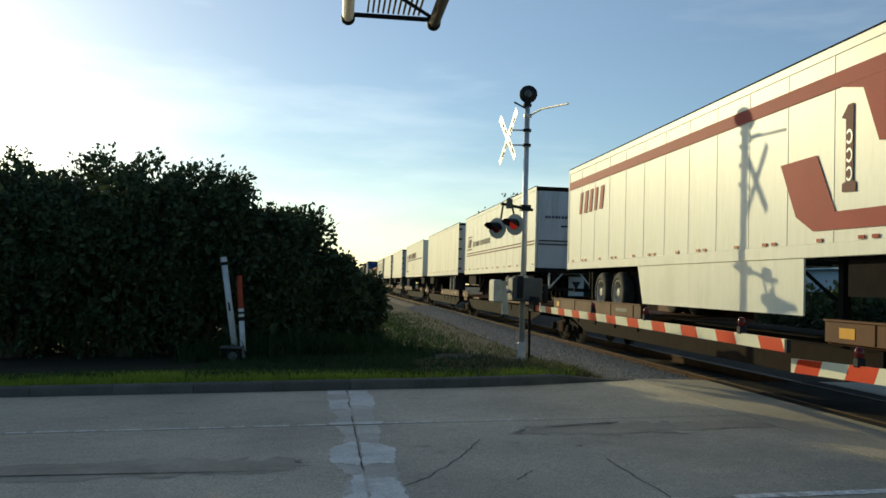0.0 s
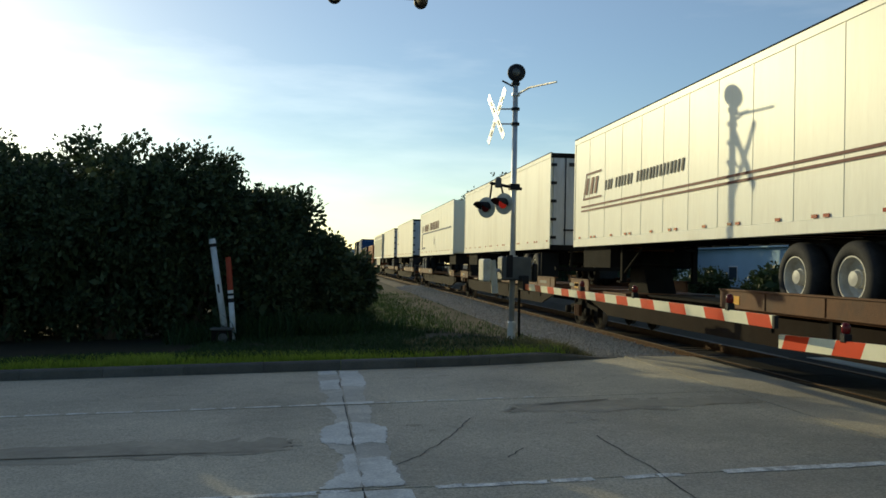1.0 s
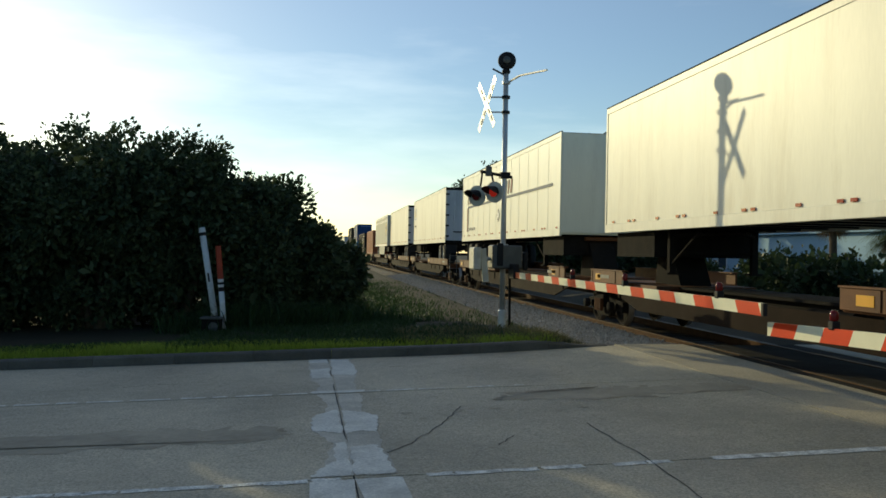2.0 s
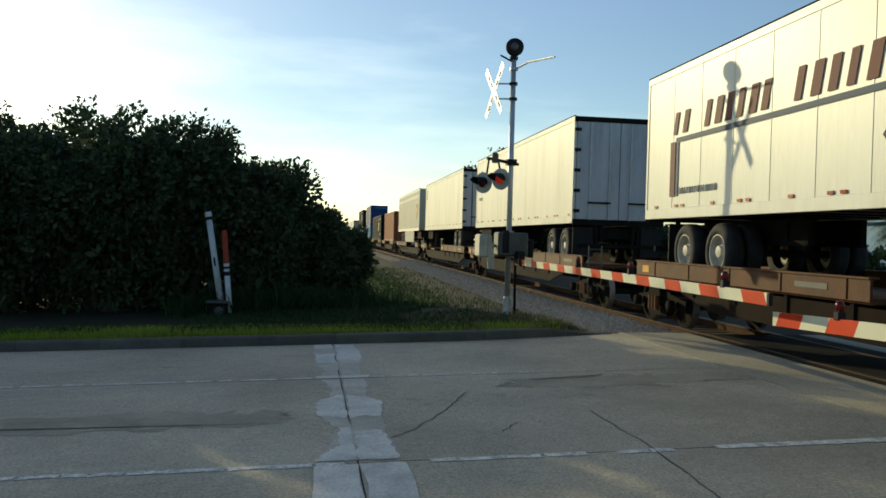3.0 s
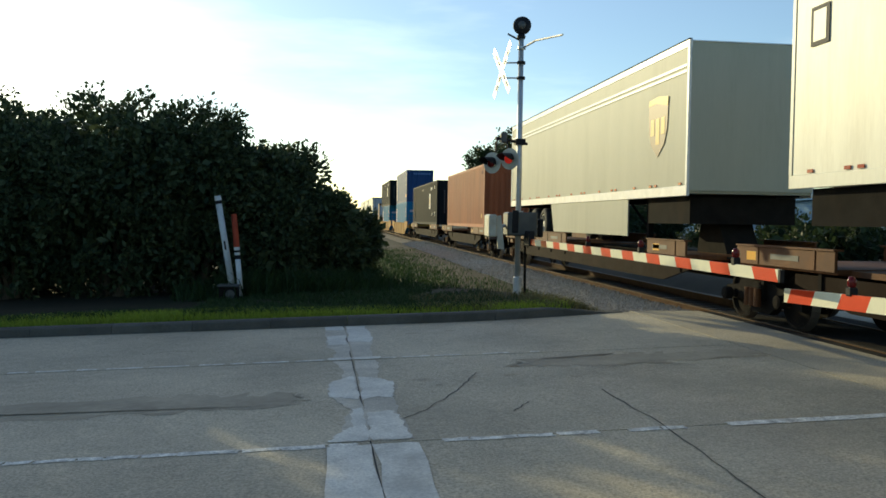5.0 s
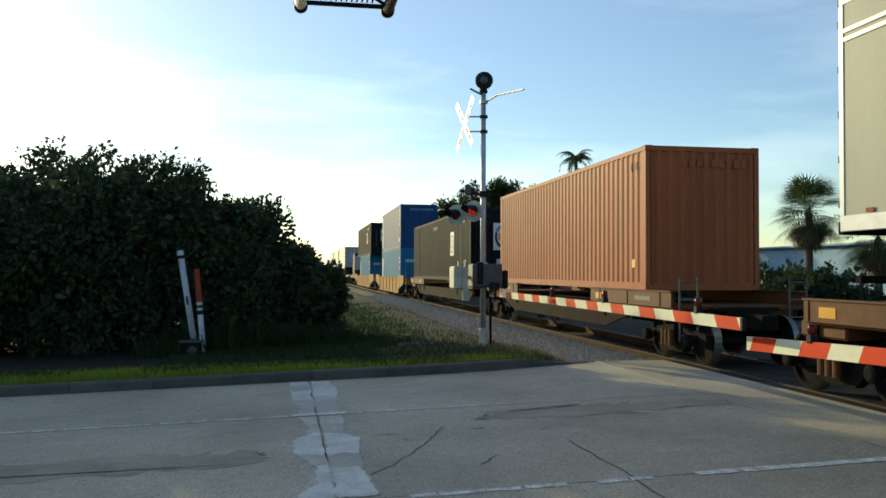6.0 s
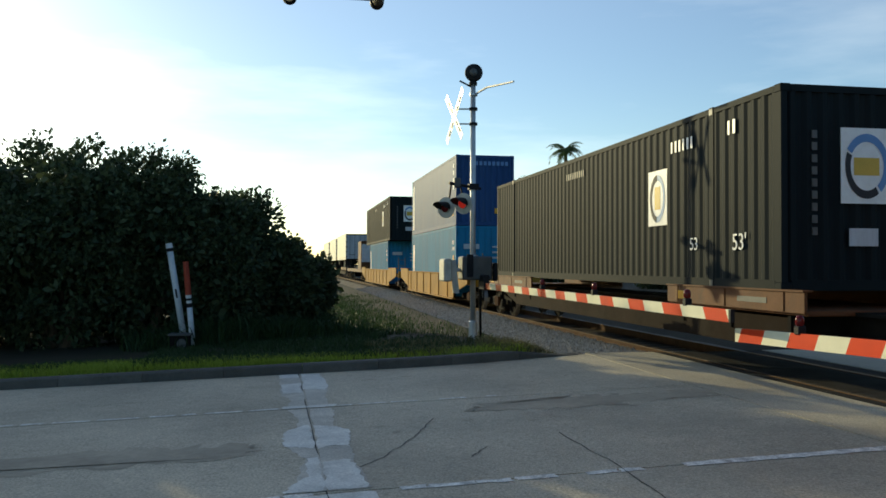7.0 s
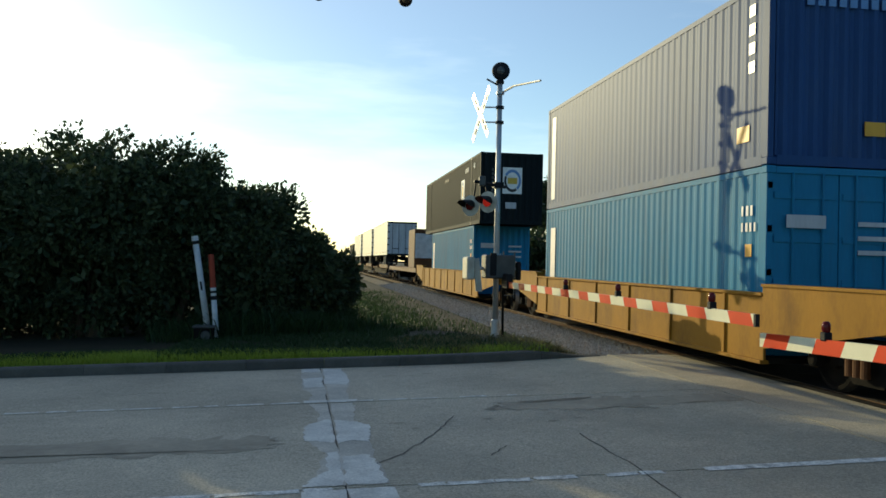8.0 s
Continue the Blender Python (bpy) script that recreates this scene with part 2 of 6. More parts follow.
M_LEAF = leaf_mat("bush_leaf", (0.020, 0.038, 0.015), (0.10, 0.13, 0.06), 0.22, 0.55)
M_FARLEAF = leaf_mat("far_leaf", (0.022, 0.040, 0.016), (0.06, 0.085, 0.03), 0.3)
M_PALM = leaf_mat("palm_leaf", (0.04, 0.07, 0.02), (0.11, 0.15, 0.04), 0.35)
M_DEADPALM = leaf_mat("dry_palm_leaf", (0.12, 0.085, 0.045), (0.2, 0.15, 0.08), 0.2)
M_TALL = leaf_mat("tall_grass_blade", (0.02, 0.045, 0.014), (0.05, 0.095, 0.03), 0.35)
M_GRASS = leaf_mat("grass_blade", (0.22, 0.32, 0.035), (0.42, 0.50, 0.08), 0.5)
M_WEED = leaf_mat("dry_weed", (0.10, 0.10, 0.04), (0.24, 0.22, 0.10), 0.35)


# ---- mesh helpers ----
def mesh_of(name, bm, material):
    me = bpy.data.meshes.new(name)
    bm.to_mesh(me)
    bm.free()
    for k in (material if isinstance(material, (list, tuple)) else [material]):
        me.materials.append(k)
    return me


def part(name, bm, material, parent=None, label="", smooth=False):
    me = bm if isinstance(bm, bpy.types.Mesh) else mesh_of(name, bm, material)
    if smooth:
        me.polygons.foreach_set("use_smooth", [True] * len(me.polygons))
    ob = new(name, me)
    ob.parent = parent
    return tagged(ob, label)


def thing(name, label, category, group="", kind="", at=None):
    ob = new(name)
    ob.empty_display_size = 0.2
    if at is not None:
        ob.matrix_world = at
    return tagged(ob, label, category, group, kind)


def box(bm, x0, x1, y0, y1, z0, z1, bevel=0.0, slot=0):
    """Adds a box with chamfered upright edges where a bevel is asked for."""
    if bevel:
        v = bmesh.ops.create_cube(bm, size=1)["verts"]
        for k in v:
            k.co = Vector(((x0 + x1) / 2 + k.co.x * (x1 - x0), (y0 + y1) / 2 + k.co.y * (y1 - y0), (z0 + z1) / 2 + k.co.z * (z1 - z0)))
        e = list({e for k in v for e in k.link_edges})
        bmesh.ops.bevel(bm, geom=e, offset=bevel, segments=1, affect="EDGES")
        return
    v = [bm.verts.new((x, y, z)) for z in (z0, z1) for y in (y0, y1) for x in (x0, x1)]
    for q in ((0, 2, 3, 1), (4, 5, 7, 6), (0, 1, 5, 4), (2, 6, 7, 3), (0, 4, 6, 2), (1, 3, 7, 5)):
        bm.faces.new([v[i] for i in q]).material_index = slot


def bx(*a, bevel=0.0):
    bm = bmesh.new()
    box(bm, *a, bevel=bevel)
    return bm


def tube(bm, a, b, r, r2=None, n=10):
    """A capped round bar from a to b."""
    a, b = Vector(a), Vector(b)
    r2 = r if r2 is None else r2
    q = (b - a).to_track_quat("Z", "Y")
    rings = [[bm.verts.new(c + q @ Vector((s * math.cos(2 * math.pi * i / n), s * math.sin(2 * math.pi * i / n), 0))) for i in range(n)] for c, s in ((a, r), (b, r2))]
    for i in range(n):
        bm.faces.new((rings[0][i], rings[0][(i + 1) % n], rings[1][(i + 1) % n], rings[1][i]))
    bm.faces.new(rings[0][::-1]), bm.faces.new(rings[1])


def tb(a, b, r, r2=None, n=10):
    bm = bmesh.new()
    tube(bm, a, b, r, r2, n)
    return bm


def lathe(bm, profile, origin, axis, n=24, caps=True):
    """Turns (radius, offset) pairs round an axis."""
    q, o = Vector(axis).to_track_quat("Z", "Y"), Vector(origin)
    rings = [[bm.verts.new(o + q @ Vector((r * math.cos(2 * math.pi * i / n), r * math.sin(2 * math.pi * i / n), h))) for i in range(n)] for r, h in profile]
    for u, v in zip(rings, rings[1:]):
        for i in range(n):
            bm.faces.new((u[i], u[(i + 1) % n], v[(i + 1) % n], v[i]))
    if caps and profile[0][0] > 1e-4:
        bm.faces.new(rings[0][::-1])
    if caps and profile[-1][0] > 1e-4:
        bm.faces.new(rings[-1])


def lt(profile, origin, axis, n=24, caps=True):
    bm = bmesh.new()
    lathe(bm, profile, origin, axis, n, caps)
    return bm


def plate(bm, pts, thick):
    """A flat polygon, pts in 3D, made thick along its normal's back."""
    v = [bm.verts.new(p) for p in pts]
    f = bm.faces.new(v)
    f.normal_update()
    off = f.normal * -thick
    w = [bm.verts.new(Vector(p) + off) for p in pts]
    bm.faces.new(w[::-1])
    for i in range(len(v)):
        j = (i + 1) % len(v)
        bm.faces.new((v[j], v[i], w[i], w[j]))


def pl(pts, thick):
    bm = bmesh.new()
    plate(bm, pts, thick)
    return bm


def lettering(name, text, size, material, parent, m):
    """Raised lettering with the built-in font."""
    c = bpy.data.curves.new(name, "FONT")
    c.body, c.size, c.extrude = text, size, 0.004
    o = bpy.data.objects.new(name, c)
    scene.collection.objects.link(o)
    me = bpy.data.meshes.new_from_object(o.evaluated_get(bpy.context.evaluated_depsgraph_get()))
    bpy.data.objects.remove(o)
    me.materials.clear()
    me.materials.append(material)
    ob = part(name, me, material, parent)
    ob.matrix_basis = m
    return ob


def smooth_step(a, b, x):
    t = min(1, max(0, (x - a) / (b - a)))
    return t * t * (3 - 2 * t)


# ---- ground ----
XC = 8.06                        # centre line of the track


def road_z(x):
    """The road climbs to the crossing."""
    return -0.20 + 0.036 * min(5.5, max(-9.0, x)) if x < 5.5 else 0.0


def land_z(x, y):
    """The land: under the road, behind the kerb, and along the track."""
    z = road_z(x) - 0.06
    s = smooth_step(14.9, 15.3, y) + 1 - smooth_step(0.2, 0.7, y)
    s *= 1 - smooth_step(4.0, 6.0, x) * (1 - smooth_step(11.0, 13.0, x))
    z += 0.20 * s
    ditch = smooth_step(15.5, 19.0, y) * (1 - smooth_step(4.0, 6.0, x))
    z -= 0.05 * ditch
    if 15.0 < y or y < 0.5:
        z += 0.05 * noise.noise(Vector((x * 0.4, y * 0.4, 0)))
        z -= 0.35 * smooth_step(4.5, 6.0, x) * (1 - smooth_step(10.2, 11.6, x))
    return z


def axis_steps(fine0, fine1, step, far):
    k = list(np.arange(fine0, fine1 + 1e-6, step))
    d, lo, hi = step, fine0, fine1
    while hi < far:
        d *= 1.5
        lo, hi = lo - d, hi + d
        k = [lo] + k + [hi]
    return k


def build_ground():
    xs, ys = axis_steps(-16, 16, 0.5, 2500), axis_steps(-6, 46, 0.5, 2500)
    verts = [(x, y, land_z(x, y)) for y in ys for x in xs]
    n = len(xs)
    faces = [(j * n + i, j * n + i + 1, (j + 1) * n + i + 1, (j + 1) * n + i) for j in range(len(ys) - 1) for i in range(n - 1)]
    me = bpy.data.meshes.new("ground")
    me.from_pydata(verts, [], faces)
    me.materials.append(M_SOIL)
    part("ground", me, M_SOIL, None, smooth=True)
    tagged(bpy.data.objects["ground"], "dull green and brown verge of soil and short grass", "ground", kind="structure")


KERB_Y = 14.75


def kerb_line(x):
    """The kerb bends away from the road as it nears the track."""
    return KERB_Y + 0.55 * smooth_step(1.5, 6.0, x) ** 1.5


def lean(y):
    """The cross joints run a little askew."""
    return 0.0145 * (11.0 - y)


def build_road():
    road = thing("road", "worn grey concrete road with tarred slab joints", "road", kind="structure")
    rows = [(-0.5, 2.85), (2.87, 7.02), (7.045, 11.19), (11.215, 15.4)]
    cols = [-150, -60, -36, -24, -17.7, -11.7, -5.7, 0.29, 5.6]
    for r, (y0, y1) in enumerate(rows):
        for x0, x1 in zip(cols, cols[1:]):
            a, b = x0 + 0.008, x1 - 0.008
            k = max(1, int((b - a) / 3)) if x0 > -20 else 1
            bm = bmesh.new()
            xs = [a + (b - a) * i / k for i in range(k + 1)]
            top = []
            for x in xs:
                z = road_z(x)
                e1 = min(y1, kerb_line(x) + 0.04)
                p0, p1 = (x, x) if x > 5 else (x + lean(y0), x + lean(e1))
                top.append([bm.verts.new((p0, y0, z)), bm.verts.new((p1, e1, z)), bm.verts.new((p1, e1, z - 0.045)), bm.verts.new((p0, y0, z - 0.045))])
            for u, v in zip(top, top[1:]):
                bm.faces.new((u[0], v[0], v[1], u[1])), bm.faces.new((u[1], v[1], v[2], u[2])), bm.faces.new((u[3], u[0], u[1], u[2]) if u is top[0] else (v[0], v[3], v[2], v[1]))
                bm.faces.new((u[0], u[3], v[3], v[0]))
            part("slab", bm, M_ROAD, road)
    joints = bmesh.new()
    for y in (2.86, 7.033, 11.203):
        for x0, x1 in ((-60, -9.0), (-9.0, 5.6)):
            v = [joints.verts.new(p) for p in ((x0, y - 0.02, road_z(x0) - 0.012), (x1, y - 0.02, road_z(x1) - 0.012), (x1, y + 0.02, road_z(x1) - 0.012), (x0, y + 0.02, road_z(x0) - 0.012))]
            joints.faces.new(v)
    for x in cols[3:-1]:
        joints.faces.new([joints.verts.new(p) for p in ((x - 0.02 + lean(-0.5), -0.5, road_z(x) - 0.01), (x + 0.02 + lean(-0.5), -0.5, road_z(x) - 0.01), (x + 0.02 + lean(14.75), 14.75, road_z(x) - 0.01), (x - 0.02 + lean(14.75), 14.75, road_z(x) - 0.01))])
    part("joint_filler", joints, M_TAR, road, "black tar in the slab joints")
    for x0, x1, name in ((5.62, 7.0, "approach_slab"), (9.3, 150, "approach_slab")):
        part(name, bx(x0, x1, -0.5, 15.55, -0.05, 0.0), M_ROAD, road)
    return road


def ragged(bm, pts, z_off, seed, jitter=0.03, n=6):
    """A flat ragged patch on the road along a closed outline."""
    rnd = random.Random(seed)
    out = []
    for (x0, y0), (x1, y1) in zip(pts, pts[1:] + pts[:1]):
        for i in range(n):
            t = i / n
            out.append((x0 + (x1 - x0) * t + rnd.uniform(-jitter, jitter), y0 + (y1 - y0) * t + rnd.uniform(-jitter, jitter)))
    bm.faces.new([bm.verts.new((x, y, road_z(x) + z_off)) for x, y in out])


def ribbon(bm, pts, w, z_off, seed, wobble=0.03, n=8):
    rnd = random.Random(seed)
    path = []
    for (x0, y0), (x1, y1) in zip(pts, pts[1:]):
        for i in range(n):
            t = i / n
            path.append(Vector((x0 + (x1 - x0) * t + rnd.uniform(-wobble, wobble), y0 + (y1 - y0) * t + rnd.uniform(-wobble, wobble), 0)))
    path.append(Vector((*pts[-1], 0)))
    prev = None
    for i, c in enumerate(path):
        d = (path[min(i + 1, len(path) - 1)] - path[max(i - 1, 0)]).normalized()
        s = Vector((-d.y, d.x, 0)) * w * rnd.uniform(0.35, 0.6)
        pair = [bm.verts.new((k.x, k.y, road_z(k.x) + z_off)) for k in (c - s, c + s)]
        if prev:
            bm.faces.new((prev[0], pair[0], pair[1], prev[1]))
        prev = pair


def build_road_marks(road):
    seam = lambda y: 0.29 + lean(y)
    worn = ([(-0.07, 14.5), (-0.05, 12.5), (0.1, 11.9), (0.0, 11.24), (seam(11.24), 11.24), (seam(14.5), 14.5)],
            [(0.60, 14.5), (0.66, 13.1), (0.56, 11.9), (0.58, 11.24), (seam(11.24) + 0.03, 11.24), (seam(14.5) + 0.03, 14.5)],
            [(0.03, 11.15), (0.17, 10.5), (0.14, 9.9), (0.0, 9.7), (0.0, 8.95), (0.2, 8.3), (0.05, 7.1), (seam(7.1), 7.1), (seam(11.1), 11.15)],
            [(0.60, 11.15), (0.62, 10.9), (0.56, 9.85), (0.70, 9.63), (0.67, 8.74), (0.66, 8.08), (0.72, 7.1), (seam(7.1) + 0.03, 7.1), (seam(11.1) + 0.03, 11.15)])
    for i, o in enumerate(worn):
        bm = bmesh.new()
        ragged(bm, o, 0.003, 13 + i, 0.02, 7)
        part("repair_patch", bm, M_PATCHOLD, road, "faded concrete repair beside the joint")
    fresh = ([(-0.07, 14.72), (0.22, 14.72), (0.23, 14.2), (-0.06, 14.25)], [(0.27, 14.66), (0.58, 14.62), (0.66, 13.2), (0.60, 12.7), (0.29, 12.9)], [(-0.05, 13.5), (0.24, 13.6), (0.26, 12.6), (-0.03, 12.55)],
             [(-0.02, 11.40), (0.28, 11.40), (0.28, 11.23), (-0.02, 11.23)], [(0.31, 11.40), (0.66, 11.40), (0.66, 11.23), (0.31, 11.23)],
             [(0.2, 10.0), (0.02, 9.72), (-0.01, 9.3), (0.0, 8.93), (0.20, 8.80), (0.31, 8.75), (0.29, 10.05)], [(0.34, 10.0), (0.56, 9.85), (0.71, 9.63), (0.69, 9.2), (0.66, 8.74), (0.48, 8.85), (0.35, 8.7)],
             [(0.22, 8.3), (0.31, 8.35), (0.33, 7.1), (0.0, 7.1), (0.05, 7.3), (0.2, 7.6)], [(0.36, 8.1), (0.60, 8.2), (0.66, 7.9), (0.70, 7.1), (0.36, 7.1)],
             [(-0.02, 6.97), (0.34, 6.97), (0.39, 3.0), (0.0, 3.0)], [(0.37, 6.97), (0.74, 6.97), (0.72, 3.0), (0.42, 3.0)])
    for i, o in enumerate(fresh):
        bm = bmesh.new()
        ragged(bm, o, 0.006, 33 + i, 0.022, 7)
        part("repair_patch", bm, M_PATCH, road, "pale concrete repair beside the joint")
    rnd = random.Random(77)
    for i in range(24):
        x, y, d = rnd.uniform(0.9, 4.6), rnd.uniform(9.2, 14.3), rnd.uniform(0.06, 0.22)
        bm = bmesh.new()
        ragged(bm, [(x, y), (x + d, y + rnd.uniform(-0.03, 0.05)), (x + d * 0.9, y + rnd.uniform(0.05, 0.1)), (x + 0.02, y + rnd.uniform(0.03, 0.1))], 0.003, 900 + i, 0.012, 4)
        part("scuff", bm, M_DARKCONCRETE, road, "dark chipped spot in the concrete")
    rnd = random.Random(5)
    x = -14.0
    while x < 3.0:
        d = rnd.uniform(0.2, 0.5)
        if not 0.0 < x < 0.75:
            bm = bmesh.new()
            ragged(bm, [(x, 6.95), (x + d, 6.95), (x + d, 7.05), (x, 7.05)], 0.003, int(x * 100), 0.018, 3)
            part("line_dash", bm, M_LINE, road)
        x += d + rnd.uniform(0.005, 0.025) + (0.25 if 1.75 < x < 1.95 else 0)
    x = -18.0
    while x < 3.0:
        d = rnd.uniform(0.12, 0.5)
        bm = bmesh.new()
        ragged(bm, [(x, 11.26), (x + d, 11.26), (x + d, 11.33), (x, 11.33)], 0.003, int(x * 90), 0.015, 3)
        part("line_dash", bm, M_LINE, road)
        x += d + rnd.uniform(0.02, 0.12) + (0.2 if x > 1 else 0)
    for a, b in ((3.45, 4.35), (4.36, 5.55), (-21.5, -18.5)):
        bm = bmesh.new()
        ragged(bm, [(a, 6.95), (b, 6.95), (b, 7.09), (a, 7.09)], 0.004, int(a * 7), 0.012, 12)
        part("lane_line", bm, M_LINE, road, "white painted lane line")
    for i, c in enumerate(([(2.75, 3.0), (2.8, 5.4), (2.9, 7.0), (2.86, 8.7)], [(0.39, 7.47), (0.93, 8.15), (1.35, 8.95), (1.73, 9.96)], [(1.74, 7.92), (1.97, 8.27)],
                           [(-2.6, 12.4), (-2.2, 12.6), (-1.9, 12.5)], [(-6.0, 8.2), (-5.2, 9.4), (-4.9, 10.8)])):
        bm = bmesh.new()
        ribbon(bm, c, 0.014, 0.003, 40 + i, 0.015)
        part("crack", bm, M_CRACK, road, "dark crack in the concrete")
    for i, o in enumerate(([(2.2, 10.25), (3.6, 10.0), (5.5, 10.3), (5.5, 10.75), (3.8, 10.8), (2.5, 10.7)], [(-11, 9.2), (-2, 9.4), (-0.3, 9.2), (-0.3, 8.6), (-5, 8.5), (-11, 8.7)])):
        bm = bmesh.new()
        ragged(bm, o, 0.002, 60 + i, 0.13, 26)
        part("dark_band", bm, M_DARKCONCRETE, road, "darker ragged band across the concrete")


def build_kerb():
    kerb = thing("kerb", "weathered grey concrete kerb along the far side of the road", "kerb", kind="structure")
    x = -60.0
    while x < 5.4:
        w = 1.9 if x < -5 else 1.3
        a, b = x + 0.004, min(x + w, 5.4) - 0.004
        bm = bmesh.new()
        prev = None
        for i in range(5):
            k = a + (b - a) * i / 4
            y, z = kerb_line(k), road_z(k)
            h = 0.15 * (1 - smooth_step(3.8, 5.3, k)) + 0.01
            ring = [bm.verts.new(p) for p in ((k, y, z - 0.1), (k, y + 0.015, z + h - 0.025), (k, y + 0.045, z + h), (k, y + 0.19, z + h + 0.006), (k, y + 0.19, z - 0.1))]
            if prev:
                for j in range(4):
                    bm.faces.new((prev[j], ring[j], ring[j + 1], prev[j + 1]))
            else:
                bm.faces.new(ring)
            prev = ring
        bm.faces.new(prev[::-1])
        part("kerb_stone", bm, M_KERB, kerb)
        x += w
    inlet = thing("storm_inlet", "concrete storm drain inlet with a dark throat in the kerb", "drain", kind="structure")
    part("hood", bx(-8.6, -5.75, 14.70, 15.7, -0.24, -0.17, bevel=0.015), M_KERB, inlet)
    part("throat", bx(-8.3, -6.0, 14.735, 14.80, -0.40, -0.24), M_BLACK, inlet)


def build_track():
    bed = bmesh.new()
    prof = [(-3.4, -0.42), (-2.6, -0.33), (-1.7, -0.18), (1.7, -0.18), (2.6, -0.33), (3.4, -0.42)]
    for y0, y1, st in ((15.4, 60, 1.2), (60, 700, 20), (-200, -0.6, 20)):
        prev = None
        for i in range(int((y1 - y0) / st) + 2):
            y = min(y1, y0 + i * st)
            ring = [bed.verts.new((XC + x, y, z + 0.025 * noise.noise(Vector((x, y, 3))))) for x, z in prof]
            if prev:
                for j in range(5):
                    bed.faces.new((prev[j], prev[j + 1], ring[j + 1], ring[j]))
            prev = ring
    part("ballast_bed", bed, M_BALLAST, None)
    tagged(bpy.data.objects["ballast_bed"], "grey crushed-stone ballast under the track", "ballast", kind="structure")
    track = thing("railway_track", "rusty steel railway track on dark wooden ties", "railway track", kind="structure")
    for s in (-1, 1):
        x = XC + s * 0.753
        bm = bmesh.new()
        for y0, y1 in ((-200, 700),):
            box(bm, x - 0.07, x + 0.07, y0, y1, -0.17, -0.155)
            box(bm, x - 0.012, x + 0.012, y0, y1, -0.155, -0.04)
            box(bm, x - 0.036, x + 0.036, y0, y1, -0.04, -0.006)
        rail = part("rail", bm, M_RAIL, track)
        part("rail_head", bx(x - 0.030, x + 0.030, -200, 700, -0.006, 0.0), M_RAILTOP, rail, "polished running surface")
    tie = mesh_of("tie", bx(-1.3, 1.3, -0.115, 0.115, -0.33, -0.165, bevel=0.012), M_TIE)
    for i in range(230):
        o = part("tie", tie, M_TIE, track)
        o.matrix_basis = pose(XC + random.uniform(-0.03, 0.03), 15.9 + i * 0.52, random.uniform(-0.006, 0.004), 0, 0, random.uniform(-1, 1))
    for x0, x1, lab in ((7.015, XC - 0.83, ""), (XC - 0.66, XC + 0.66, ""), (XC + 0.83, 9.28, "")):
        for i in range(6):
            part("crossing_panel", bx(x0, x1, -0.4 + i * 2.65, 2.23 + i * 2.65, -0.16, -0.004, bevel=0.008), M_PANEL, track)
    rnd = np.random.default_rng(4)
    verts, faces = [], []
    base = np.array([(1, 0, 0), (-1, 0, 0), (0, 1, 0), (0, -1, 0), (0, 0, 1), (0, 0, -1)], float)
    tri = ((0, 2, 4), (2, 1, 4), (1, 3, 4), (3, 0, 4), (2, 0, 5), (1, 2, 5), (3, 1, 5), (0, 3, 5))
    for k in range(46000):
        y = 15.4 + 50 * rnd.random() ** 1.5
        x = rnd.uniform(-3.9, -0.6) - abs(rnd.normal()) * (0.9 if k % 5 == 0 else 0.12)
        if y < 16 and x > -1.3:
            continue
        z = float(np.interp(x, [-7.5, -4.2, -3.4, -2.6, -1.7], [-0.10, -0.16, -0.38, -0.32, -0.175]))
        r = rnd.uniform(0.026, 0.075) * (1.0 + max(0.0, y - 22) * 0.02)
        p = base * r * rnd.uniform(0.6, 1.25, (6, 3)) + np.array([XC + x, y, z + r * 0.4])
        b = len(verts)
        verts.extend(map(tuple, p))
        faces.extend(tuple(b + i for i in t) for t in tri)
    me = bpy.data.meshes.new("ballast_stones")
    me.from_pydata(verts, [], faces)
    me.materials.append(M_STONE)
    ob = part("ballast_stones", me, M_STONE)
    tagged(ob, "loose grey ballast stones on the track shoulder", "gravel", kind="stuff")


# ---- vegetation ----
def blades(name, label, category, material, spots, h0, h1, width, seed, lean=0.5):
    """Grass-like blades, each a bent triangle pair."""
    rnd = np.random.default_rng(seed)
    verts, faces = [], []
    for x, y, z in spots:
        a, h, w = rnd.uniform(0, 6.28), rnd.uniform(h0, h1), width * rnd.uniform(0.6, 1.3)
        dx, dy = math.cos(a) * w, math.sin(a) * w
        lx, ly = rnd.normal() * lean * h, rnd.normal() * lean * h
        b = len(verts)
        verts += [(x - dx, y - dy, z - 0.02), (x + dx, y + dy, z - 0.02), (x + lx * 0.35 + dx * 0.7, y + ly * 0.35 + dy * 0.7, z + h * 0.6), (x + lx * 0.35 - dx * 0.7, y + ly * 0.35 - dy * 0.7, z + h * 0.6), (x + lx, y + ly, z + h)]
        faces += [(b, b + 1, b + 2, b + 3), (b + 3, b + 2, b + 4)]
    me = bpy.data.meshes.new(name)
    me.from_pydata(verts, [], faces)
    me.materials.append(material)
    return tagged(part(name, me, material), label, category, kind="stuff")


